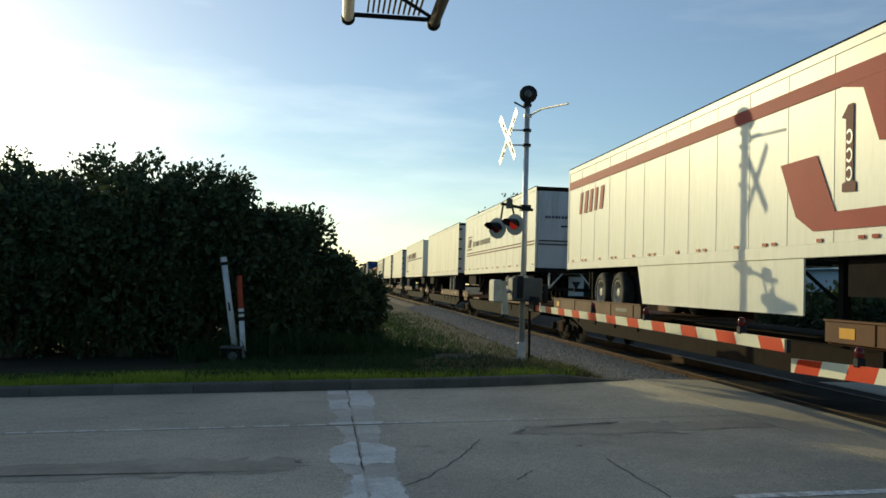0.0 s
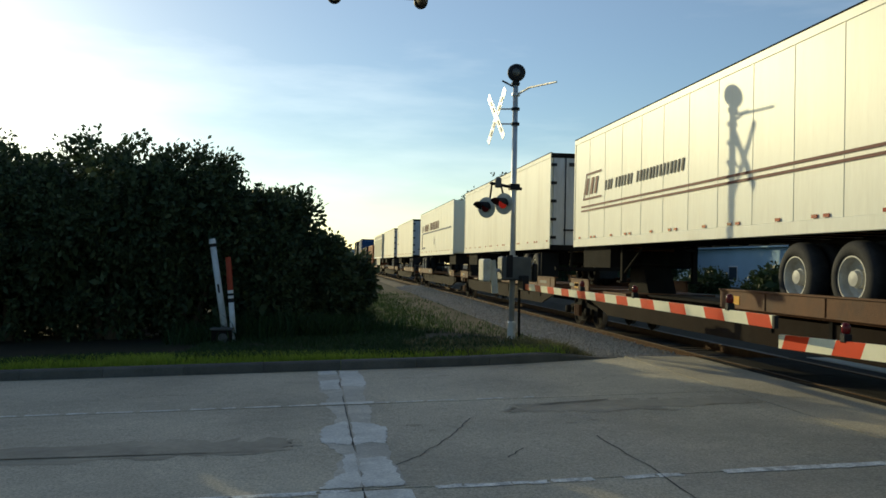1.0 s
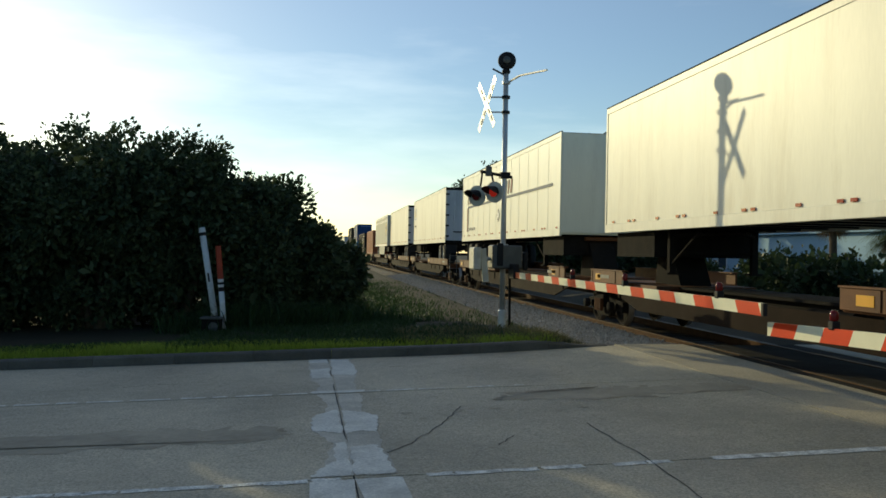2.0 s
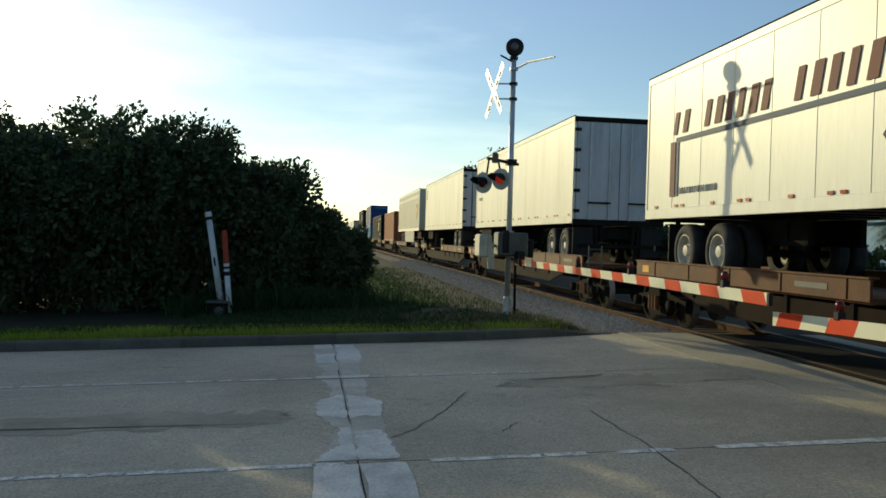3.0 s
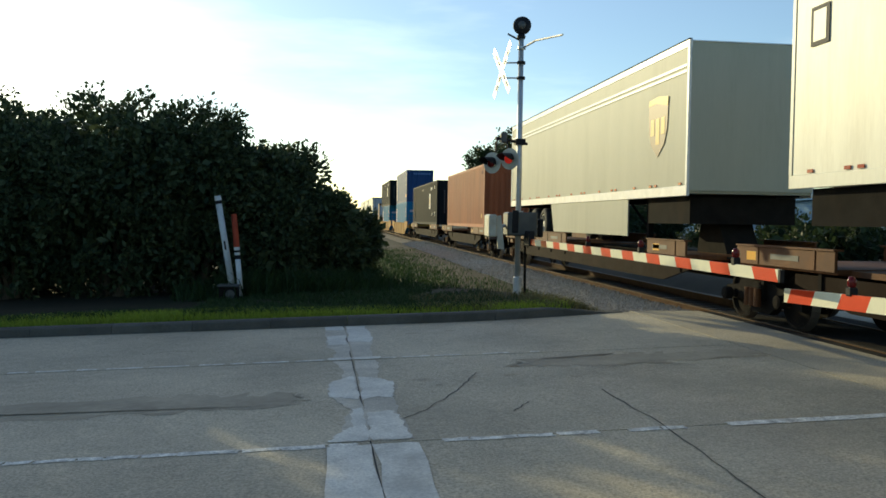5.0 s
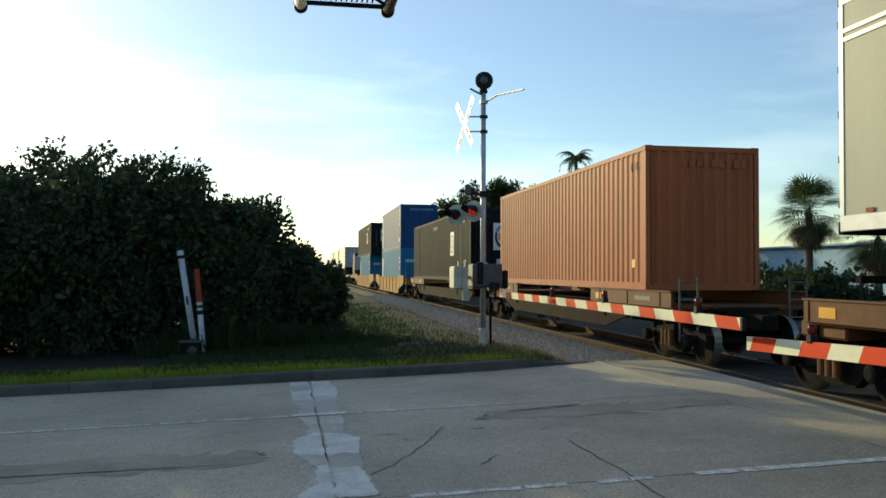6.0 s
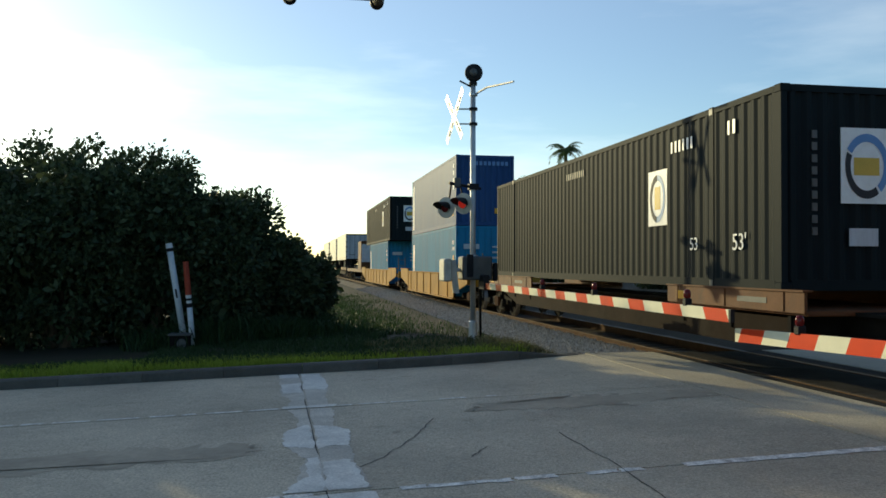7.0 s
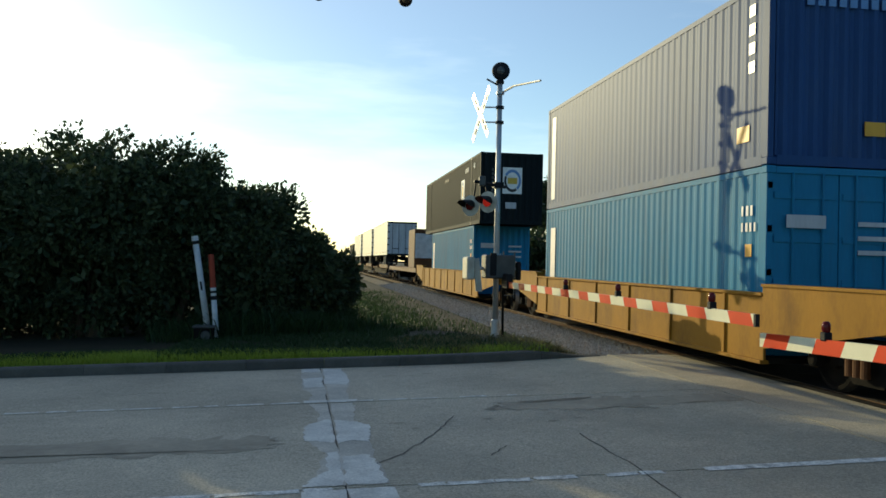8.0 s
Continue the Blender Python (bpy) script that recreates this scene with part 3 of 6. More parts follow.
def build_grass():
    rnd = np.random.default_rng(9)
    s = []
    while len(s) < 26000:
        x, y = rnd.uniform(-13, 4.4), 14.95 + 1.1 * rnd.random() ** 1.4
        if y > kerb_line(x) + 0.11 and rnd.random() < (1.0 if x < 1 else 0.45):
            s.append((x, y, land_z(x, y)))
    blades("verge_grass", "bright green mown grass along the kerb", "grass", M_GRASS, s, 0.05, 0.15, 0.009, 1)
    s = []
    while len(s) < 52000:
        x, y = rnd.uniform(-9, 4.6), 15.5 + 32.0 * rnd.random() ** 1.8
        if y > kerb_line(x) + 0.3 and (x > -2.6 or y < 16.3) and rnd.random() < 1.0 - 0.93 * smooth_step(1.6, 4.2, x) and noise.noise(Vector((x * 0.5, y * 0.5, 8))) > -0.25:
            s.append((x, y, land_z(x, y)))
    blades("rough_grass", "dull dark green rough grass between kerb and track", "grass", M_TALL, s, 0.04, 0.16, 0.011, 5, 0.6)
    s = []
    while len(s) < 2600:
        x, y = rnd.uniform(1.6, 5.4), rnd.uniform(15.0, 17.6)
        if y > kerb_line(x) + 0.2 and noise.noise(Vector((x * 1.3, y * 1.3, 5))) > 0.05:
            s.append((x, y, land_z(x, y)))
    blades("dry_weeds", "dry straw-coloured weeds at the foot of the mast", "weeds", M_WEED, s, 0.05, 0.2, 0.01, 2, 0.8)
    for i in range(9):
        cx, cy, r = rnd.uniform(-2.4, 0.9), rnd.uniform(19.6, 22.6), rnd.uniform(0.6, 1.3)
        s = []
        for k in range(900):
            q, w = rnd.uniform(0, 6.28), r * rnd.random() ** 0.6
            x, y = cx + math.cos(q) * w * 1.3, cy + math.sin(q) * w
            s.append((x, y, land_z(x, y)))
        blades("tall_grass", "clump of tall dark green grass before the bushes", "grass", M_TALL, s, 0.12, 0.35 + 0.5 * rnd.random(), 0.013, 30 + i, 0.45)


def leaf_cloud(blobs, count, size, seed, droop=0.3):
    """Leaves in rosettes on boughs spread over ellipsoids, with larger shaded leaves within. blobs: (x, y, z, rx, ry, rz)."""
    rnd = np.random.default_rng(seed)
    quads = []
    area = np.array([b[3] * b[4] + b[4] * b[5] + b[3] * b[5] for b in blobs])
    share = (count * area / area.sum()).astype(int)

    def unit(v):
        return v / (np.linalg.norm(v, axis=1, keepdims=True) + 1e-9)

    def rosettes(c, d, n, size):
        keep = c[:, 2] > -0.1
        c, d = np.repeat(c[keep], n, 0), np.repeat(d[keep], n, 0)
        k = len(c)
        u = unit(rnd.normal(size=(k, 3)) * 0.8 + d)
        u[:, 2] -= droop * rnd.random(k)
        w = unit(np.cross(u, rnd.normal(size=(k, 3))))
        s = size * rnd.uniform(0.6, 1.3, (k, 1))
        p = c + rnd.normal(size=(k, 3)) * size * 0.5
        quads.append(np.stack((p, p + u * s * 0.55 + w * s * 0.25, p + u * s, p + u * s * 0.55 - w * s * 0.25), 1))

    for b, k in zip(blobs, share):
        o, r = np.array(b[:3]), np.array(b[3:])
        n = max(3, k // 70)
        d = unit(rnd.normal(size=(n, 3)))
        bough = np.repeat(o + d * r * rnd.uniform(0.80, 0.98, (n, 1)), 7, 0)
        e = rnd.normal(size=(n * 7, 3))
        rosettes(bough + np.clip(e, -1.4, 1.4) * (size * 0.9), np.repeat(d, 7, 0) * 0.7 + e * 0.25 + np.array((0, 0, 0.3)), 10, size)
        n = max(4, k // 14)
        d = unit(rnd.normal(size=(n, 3)))
        rosettes(o + d * r * rnd.uniform(0.15, 0.78, (n, 1)), d, 5, size * 1.8)
    q = np.concatenate(quads)
    return q.reshape(-1, 3).tolist(), np.arange(len(q) * 4).reshape(-1, 4).tolist()


def build_tree(name, label, x, y, blobs, count, size, material, seed, trunk=0.16, category="bush", group=""):
    t = thing(name, label, category, group, at=pose(x, y, land_z(x, y)))
    rnd = random.Random(seed)
    limbs = bmesh.new()
    for b in blobs:
        base = Vector((rnd.uniform(-0.2, 0.2), rnd.uniform(-0.2, 0.2), -0.15))
        tip = Vector(b[:3])
        mid = base.lerp(tip, 0.5) + Vector((rnd.uniform(-0.3, 0.3), rnd.uniform(-0.3, 0.3), 0.2))
        tube(limbs, base, mid, trunk, trunk * 0.6, 7)
        tube(limbs, mid, tip, trunk * 0.6, trunk * 0.2, 6)
        for k in range(4):
            e = tip + Vector((rnd.uniform(-1, 1) * b[3], rnd.uniform(-1, 1) * b[4], rnd.uniform(-0.2, 0.9) * b[5])) * 0.75
            tube(limbs, mid.lerp(tip, rnd.uniform(0.3, 0.9)), e, trunk * 0.25, trunk * 0.08, 5)
    part("trunk", limbs, M_BARK, t)
    v, f = leaf_cloud(blobs, count, size, seed)
    me = bpy.data.meshes.new("crown")
    me.from_pydata(v, [], f)
    me.materials.append(material)
    part("crown", me, material, t)
    return t


def build_bushes():
    """A thicket that grows taller away from the road, carried on out of view for shade."""
    # Those beyond x = -10 are out of view, added to shade the road.
    spec = [(-10.7, 22.6, 1.7, 6.0), (-7.6, 21.6, 2.0, 5.4), (-5.1, 21.4, 2.1, 5.75), (-3.3, 21.5, 1.6, 5.4), (-1.6, 21.7, 1.25, 4.2), (-0.4, 22.5, 1.0, 2.8), (0.4, 23.4, 0.7, 2.0),
            (-8.2, 25.6, 2.4, 5.6), (-5.6, 25.2, 1.7, 5.2), (-12.6, 22.4, 2.2, 6.6), (-15.4, 24.2, 2.5, 5.8), (-13.7, 29.0, 2.4, 6.2), (-18.5, 28.0, 3.2, 7.5), (-23.0, 27.0, 3.6, 8.0)]
    for i, (x, y, r, h) in enumerate(spec):
        rnd = random.Random(100 + i)
        bl = [(0, 0, h * 0.42, r, r, h * 0.46)]
        for k in range(6):
            a = k * 1.05 + rnd.uniform(-0.3, 0.3)
            bl.append((math.cos(a) * r * 0.6, math.sin(a) * r * 0.6, h * rnd.uniform(0.25, 0.66), r * rnd.uniform(0.45, 0.62), r * rnd.uniform(0.45, 0.62), h * rnd.uniform(0.2, 0.3)))
        near = y < 25.4
        build_tree("bush", "dense dark green leafy bush beside the track" if near else "tall dark green leafy bush added behind the thicket", x, y, bl, 30000 if near else 11000, 0.15 if near else 0.24, M_LEAF, 200 + i, 0.12, group="trackside thicket")


def build_palm(x, y, h, seed, fan=True):
    t = thing("palm_tree", "fan palm with green crown and dry skirt beyond the train", "palm", "palms beyond the track", at=pose(x, y, -0.3))
    rnd = random.Random(seed)
    bm = bmesh.new()
    lathe(bm, [(0.32, 0), (0.24, 0.6), (0.2, h * 0.5), (0.19, h - 0.2), (0.05, h)], (0, 0, 0), (0, 0, 1), 10)
    part("trunk", bm, M_BARK, t)
    for name, m, n, lo, hi, size in (("crown", M_PALM, 64, -0.8, 1.35, 2.3), ("dry_skirt", M_DEADPALM, 34, -1.4, -0.7, 1.8)):
        v, f = [], []
        for k in range(n):
            a, e = rnd.uniform(0, 6.28), rnd.uniform(lo, hi)
            d = Vector((math.cos(a) * math.cos(e), math.sin(a) * math.cos(e), math.sin(e)))
            o = Vector((0, 0, h - (0.1 if name == "crown" else 0.35)))
            tip = o + d * size * rnd.uniform(0.3, 0.62)
            side = d.cross(Vector((0, 0, 1))).normalized()
            upv = side.cross(d)
            for j in range(15):
                g = (j - 7) / 7 * 1.35
                w = d * math.cos(g) + side * math.sin(g)
                s = size * 0.62 * (0.75 + 0.25 * math.cos(g))
                end = tip + w * s + Vector((0, 0, -0.22 * s))
                q = w.cross(upv).normalized() * 0.035
                b = len(v)
                v += [tuple(tip), tuple(tip + w * s * 0.5 + q), tuple(end), tuple(tip + w * s * 0.5 - q)]
                f.append((b, b + 1, b + 2, b + 3))
            b = len(v)
            v += [tuple(o - side * 0.02), tuple(o + side * 0.02), tuple(tip + side * 0.015), tuple(tip - side * 0.015)]
            f.append((b, b + 1, b + 2, b + 3))
        me = bpy.data.meshes.new(name)
        me.from_pydata(v, [], f)
        me.materials.append(m)
        part(name, me, m, t)


def build_feather_palm(x, y, h, seed):
    """A palm of arching fronds, each a midrib with hanging leaflets."""
    t = thing("palm_tree", "slender palm with arching feathery fronds beyond the train", "palm", "palms beyond the track", at=pose(x, y, -0.3))
    rnd = random.Random(seed)
    part("trunk", lt([(0.3, 0), (0.2, 0.7), (0.16, h - 0.3), (0.09, h)], (0, 0, 0), (0, 0, 1), 10), M_BARK, t)
    v, f = [], []
    for k in range(30):
        a, e, size = k * 2.4 + rnd.uniform(-0.3, 0.3), rnd.uniform(0.0, 1.35), rnd.uniform(1.6, 2.3)
        out = Vector((math.cos(a), math.sin(a), 0))
        side = Vector((-math.sin(a), math.cos(a), 0))
        spine = []
        p, ang = Vector((0, 0, h - 0.1)), e
        for j in range(9):
            spine.append(p.copy())
            p += (out * math.cos(ang) + Vector((0, 0, math.sin(ang)))) * size / 8
            ang -= 0.26
        for j in range(8):
            for m in range(3):
                q = spine[j].lerp(spine[j + 1], m / 3)
                for sg in (-1, 1):
                    ln = 0.55 * (1 - 0.5 * abs(j - 3) / 5)
                    tip = q + side * sg * ln * 0.7 + out * 0.15 + Vector((0, 0, -ln * rnd.uniform(0.45, 0.8)))
                    w = (spine[j + 1] - spine[j]).normalized() * 0.035
                    b = len(v)
                    v += [tuple(q - w), tuple(q + w), tuple(tip)]
                    f.append((b, b + 1, b + 2))
    me = bpy.data.meshes.new("crown")
    me.from_pydata(v, [], f)
    me.materials.append(M_PALM)
    part("crown", me, M_PALM, t)


def build_beyond():
    """Palms, trees and low buildings on the far side of the track."""
    build_palm(28.2, 43.5, 5.5, 1)
    build_palm(30.6, 41.0, 4.0, 2)
    build_feather_palm(25.6, 76.0, 12.6, 3)
    build_feather_palm(27.6, 79.0, 11.2, 4)
    for i, (x, y, h, r) in enumerate(((16.5, 80, 9.4, 3.2), (20.5, 84, 11.6, 4.2), (24.0, 92, 12.0, 4.5), (31.0, 88, 8.5, 4.0))):
        rnd = random.Random(300 + i)
        bl = [(rnd.uniform(-1, 1) * r * 0.6, rnd.uniform(-1, 1) * r * 0.6, h * rnd.uniform(0.55, 0.84), r * rnd.uniform(0.4, 0.6), r * rnd.uniform(0.4, 0.6), h * rnd.uniform(0.12, 0.18)) for k in range(8)]
        build_tree("tree", "dark rounded tree beyond the train", x, y, bl, 9000, 0.32, M_FARLEAF, 400 + i, 0.3, "tree", "trees beyond the track")
    for i, (x, y) in enumerate(((17, 27), (19, 35), (24, 52), (30, 33), (21, 22), (36, 60))):
        rnd = random.Random(500 + i)
        bl = [(rnd.uniform(-1.4, 1.4), rnd.uniform(-1.4, 1.4), rnd.uniform(0.5, 1.1), 1.1, 1.1, 0.7) for k in range(5)]
        build_tree("shrub", "low green shrub beyond the track", x, y, bl, 3000, 0.22, M_FARLEAF, 600 + i, 0.06, "shrub", "shrubs beyond the track")
    rnd = random.Random(8)
    for i in range(22):
        x, y = 15.0 + i * 0.9 + rnd.uniform(-0.5, 0.5), 60 + i * 1.15 + rnd.uniform(-2, 2)
        bl = [(rnd.uniform(-1.5, 1.5), rnd.uniform(-1.5, 1.5), rnd.uniform(0.6, 2.6), 1.5, 1.5, 1.2) for k in range(7)]
        build_tree("shrub", "dense dark shrub under the trees beyond the track", x, y, bl, 2600, 0.3, M_FARLEAF, 700 + i, 0.08, "shrub", "shrubs beyond the track")
    for bi, (x0, x1, y0, y1, h, wall) in enumerate(((36, 52, 24, 80, 3.85, M_BLUEWALL), (30, 46, 104, 130, 4.2, M_STUCCO))):
        b = thing("low_building", "long low pale blue building with a flat roof" if wall is M_BLUEWALL else "long low off-white building with a flat roof", "building", "buildings beyond the track", at=pose(0, 0, -0.3))
        part("wall", bx(x0, x1, y0, y1, -0.1, h), wall, b)
        part("roof", bx(x0 - 0.5, x1 + 0.5, y0 - 0.5, y1 + 0.5, h, h + 0.15, bevel=0.03), M_BLUEWALL if wall is M_BLUEWALL else M_ROOF, b)
        for k in range(int((y1 - y0) / 9.0)):
            y = y0 + 2.2 + k * 9.0
            w = part("window", bx(x0 - 0.04, x0 + 0.02, y, y + 1.6, 1.0, 2.3), M_SIGN, b)
            part("pane", bx(x0 - 0.06, x0 - 0.03, y + 0.08, y + 1.52, 1.08, 2.22), M_GLASS, w)


# ---- crossing signal, gates and trackside posts ----
def stripes(gate, x, y_tip, y_base, z_tip, z_base, h, pitch, red, first, th=0.035):
    """A straight gate arm cut into slanted red and white lengths."""
    sgn = 1 if y_base > y_tip else -1
    total, s, is_red = abs(y_base - y_tip), 0.0, False
    s, cuts = 0.0, [0.0]
    nxt = first
    while nxt < total:
        cuts.append(nxt)
        nxt += red if len(cuts) % 2 == 0 else pitch - red
    cuts.append(total)
    for i, (a, b) in enumerate(zip(cuts, cuts[1:])):
        bm = bmesh.new()
        sl = 0.07
        pts = []
        for k, zz in ((a + (sl if a else 0), 1), (b + (sl if b < total else 0), 1), (b, 0), (a, 0)):
            kk = min(total, k)
            z = z_tip + (z_base - z_tip) * kk / total
            pts.append((x, y_tip + sgn * kk, z if zz else z - h))
        if sgn < 0:
            pts = pts[::-1]
        v0 = [bm.verts.new(p) for p in pts]
        v1 = [bm.verts.new((p[0] + th, p[1], p[2])) for p in pts]
        bm.faces.new(v0[::-1]), bm.faces.new(v1)
        for j in range(4):
            bm.faces.new((v0[j], v0[(j + 1) % 4], v1[(j + 1) % 4], v1[j]))
        part("white_band" if i % 2 == 0 else "red_band", bm, M_REFLWHITE if i % 2 == 0 else M_REFLRED, gate)


def arm_light(parent, x, y, z, lit=False):
    lamp = part("arm_light", bx(x - 0.028, x + 0.05, y - 0.04, y + 0.04, z - 0.06, z + 0.02, bevel=0.008), M_BLACK, parent, "small red gate-arm lamp")
    bm = bmesh.new()
    lathe(bm, [(0.032, 0), (0.040, 0.02), (0.040, 0.065), (0.026, 0.095), (0.0, 0.10)], (x + 0.01, y, z + 0.02), (0, 0, 1), 14)
    part("lens", bm, M_LENSLIT if lit else M_LENS, lamp, "red lens", smooth=True)


def flasher(parent, c, nrm, lit):
    """Red flasher: round backplate, lens and long hood, facing along nrm."""
    n = Vector(nrm).normalized()
    c = Vector(c)
    body = part("flasher", lt([(0.235, 0.0), (0.235, 0.012), (0.11, 0.014), (0.11, 0.05)], c, n, 28), M_BOXPALE, parent, "round pale backplate with a red lens", smooth=False)
    part("lens", lt([(0.105, 0.05), (0.10, 0.065), (0.06, 0.085), (0, 0.09)], c, n, 20), M_LENSLIT if lit else M_LENS, body, "lit red lens" if lit else "red lens", smooth=True)
    part("housing", lt([(0.12, 0.0), (0.12, -0.08), (0.07, -0.16), (0.0, -0.17)], c, n, 18), M_BLACK, body)
    q = n.to_track_quat("Z", "Y")
    up = Vector((0, 0, 1))
    side = n.cross(up).normalized()
    bm = bmesh.new()
    rings = []
    for d, a0 in ((0.03, 1.9), (0.2, 1.6), (0.36, 1.05)):
        rings.append([c + n * d + (up * math.cos(a0 * (i / 10 - 0.5) * 2) + side * math.sin(a0 * (i / 10 - 0.5) * 2)) * 0.135 for i in range(11)])
    inner = [[p - (p - c - n * ((p - c).dot(n))).normalized() * 0.006 for p in r] for r in rings]
    for grp, flip in ((rings, False), (inner, True)):
        vs = [[bm.verts.new(p) for p in r] for r in grp]
        for u, w in zip(vs, vs[1:]):
            for i in range(10):
                f = (u[i], u[i + 1], w[i + 1], w[i])
                bm.faces.new(f[::-1] if flip else f)
    part("hood", bm, M_BLACK, body, "long black visor")


def build_signal():
    # drawn at 1 : 0.977 and set at true size
    K = 0.977
    set_down = Matrix.Translation((0, 0, EYE * (1 - K))) @ Matrix.Scale(K, 4)
    X, Y = 4.18, 18.9
    g = (land_z(X * K, Y * K) - EYE * (1 - K)) / K - 0.03
    s = thing("crossing_signal", "galvanised railway crossing mast with crossbuck, red flashers and bell", "crossing signal", at=set_down)
    part("mast", tb((X, Y, g - 0.05), (X - 0.01, Y, 5.78), 0.064, 0.06, 16), M_STEEL, s, smooth=True)
    base = bmesh.new()
    lathe(base, [(0.19, 0), (0.19, 0.03), (0.10, 0.05), (0.095, 0.42), (0.075, 0.45)], (X, Y, g - 0.02), (0, 0, 1), 14)
    part("base", base, M_STEEL, s)
    part("conduit", tb((X + 0.19, Y + 0.05, g - 0.05), (X + 0.17, Y + 0.05, 1.3), 0.03), M_UNDER, s)
    b = part("bell", lt([(0.0, -0.12), (0.13, -0.11), (0.2, -0.03), (0.205, 0.02), (0.185, 0.05), (0.06, 0.08), (0, 0.085)], (X, Y - 0.02, 6.02), (-0.25, -1, 0.05), 28), M_BLACK, s, "dark round warning bell", smooth=True)
    part("striker_cover", lt([(0.09, 0.07), (0.085, 0.095), (0, 0.1)], (X, Y - 0.02, 6.02), (-0.25, -1, 0.05), 18), M_BOXGREY, b, smooth=True)
    part("bell_bracket", lt([(0.09, 0), (0.10, 0.05), (0.05, 0.12)], (X - 0.01, Y, 5.74), (0, 0, 1), 14), M_BLACK, s)
    ctr, h = Vector((3.80, Y + 0.26, 5.06)), Vector((0.16, -0.987, 0)).normalized()
    nr = Vector((-h.y, h.x, 0)) * -1
    up = Vector((0, 0, 1))
    for k, (sg, off) in enumerate(((1, 0.0), (-1, 0.012))):
        d = (h * 0.69 * sg + up * 0.72).normalized()
        w = d.cross(nr).normalized()
        o = ctr + nr * off
        blade = part("crossbuck_blade", pl([o + d * a * 0.75 + w * c * 0.085 for a, c in ((-1, -1), (1, -1), (1, 1), (-1, 1))], 0.008), M_SIGN, s, "white crossbuck blade with dark lettering bars")
        for j in (-2, -1, 1, 2):
            part("lettering_bar", pl([o + nr * 0.022 + d * (j * 0.235 + a * 0.085) + w * c * 0.03 for a, c in ((-1, -1), (1, -1), (1, 1), (-1, 1))], 0.002), M_DOOR, blade)
    for z in (5.2, 4.86):
        bm = tb((X + 0.02, Y - 0.03, z), (3.83, Y + 0.24, z + 0.03), 0.018)
        part("crossbuck_bracket", bm, M_STEEL, s)
        part("clamp", lt([(0.095, 0), (0.095, 0.06)], (X, Y, z - 0.03), (0, 0, 1), 14), M_BLACK, s)
    part("clamp", lt([(0.095, 0), (0.095, 0.06)], (X, Y, 5.50), (0, 0, 1), 14), M_STEEL, s)
    bm = tb((X + 0.03, Y - 0.03, 5.53), (X + 0.16, Y - 0.65, 5.57), 0.024)
    tube(bm, (X + 0.16, Y - 0.65, 5.57), (X + 0.38, Y - 2.06, 5.41), 0.022)
    part("stub_arm", bm, M_ALU, s, "thin bent bracket arm")
    part("stub_arm", tb((X, Y, 5.68), (3.86, Y, 5.83), 0.02), M_BLACK, s)
    bm = tb((3.6, Y - 0.12, 3.5), (4.36, Y + 0.05, 3.40), 0.035)
    box(bm, X - 0.11, X + 0.11, Y - 0.11, Y + 0.11, 3.37, 3.5)
    part("crossarm", bm, M_BLACK, s, "black flasher crossarm")
    part("junction_box", bx(3.72, 3.86, Y - 0.16, Y - 0.04, 3.40, 3.62, bevel=0.02), M_BOXGREY, s)
    nrm = Vector((-0.72, -0.69, -0.06))
    flasher(s, (3.55, Y - 0.05, 2.95), nrm, False)
    flasher(s, (3.87, Y - 0.42, 3.02), nrm, True)
    part("drop_bracket", tb((3.6, Y - 0.02, 2.95), (3.66, Y - 0.05, 3.48), 0.022), M_BLACK, s)
    part("drop_bracket", tb((3.9, Y - 0.36, 3.02), (3.86, Y - 0.1, 3.46), 0.022), M_BLACK, s)
    # gate machine and arm
    gate = thing("crossing_gate", "lowered red and white striped gate arm on its machine", "crossing gate", "gate arms", at=set_down)
    part("machine_case", bx(3.88, 4.56, Y - 0.28, Y + 0.24, 1.33, 1.86, bevel=0.03), M_BOXGREY, gate, "dark grey gate machine case")
    part("case_lid", bx(3.98, 4.12, Y - 0.31, Y - 0.27, 1.4, 1.9, bevel=0.01), M_BLACK, gate)
    part("mounting_band", lt([(0.11, 0), (0.11, 0.09)], (X, Y, 1.8), (0, 0, 1), 14), M_STEEL, gate)
    part("counterweight", bx(3.42, 3.60, Y - 0.5, Y + 0.1, 1.3, 1.80, bevel=0.03), M_BOXPALE, gate, "pale counterweight block")
    part("counterweight", bx(4.62, 4.74, Y - 0.1, Y + 0.3, 1.3, 1.72, bevel=0.03), M_BLACK, gate, "black counterweight block")
    part("counterweight_arm", pl([(3.72, Y - 0.33, 1.78), (3.60, Y - 0.33, 1.76), (3.66, Y - 0.33, 1.04), (3.80, Y - 0.33, 1.04)], 0.06), M_BOXPALE, gate)
    part("pivot_shaft", tb((3.5, Y, 1.55), (4.75, Y, 1.55), 0.04), M_STEEL, gate)
    part("arm_clamp", bx(4.27, 4.40, 18.2, 18.75, 1.12, 1.45, bevel=0.02), M_BLACK, gate)
    stripes(gate, 4.31, 7.8, 18.5, 1.235, 1.27, 0.125, 1.0, 0.47, 0.0001)
    part("arm_tip", bx(4.305, 4.35, 7.76, 7.80, 1.11, 1.235), M_BLACK, gate)
    for y, z in ((14.1, 1.27), (11.6, 1.262), (8.74, 1.25)):
        arm_light(gate, 4.325, y, z + 0.04)
    near = thing("crossing_gate", "lowered red and white striped gate arm from the near kerb", "crossing gate", "gate arms", at=set_down)
    stripes(near, 4.6, 8.2, -0.9, 1.02, 1.29, 0.14, 0.86, 0.43, 0.06)
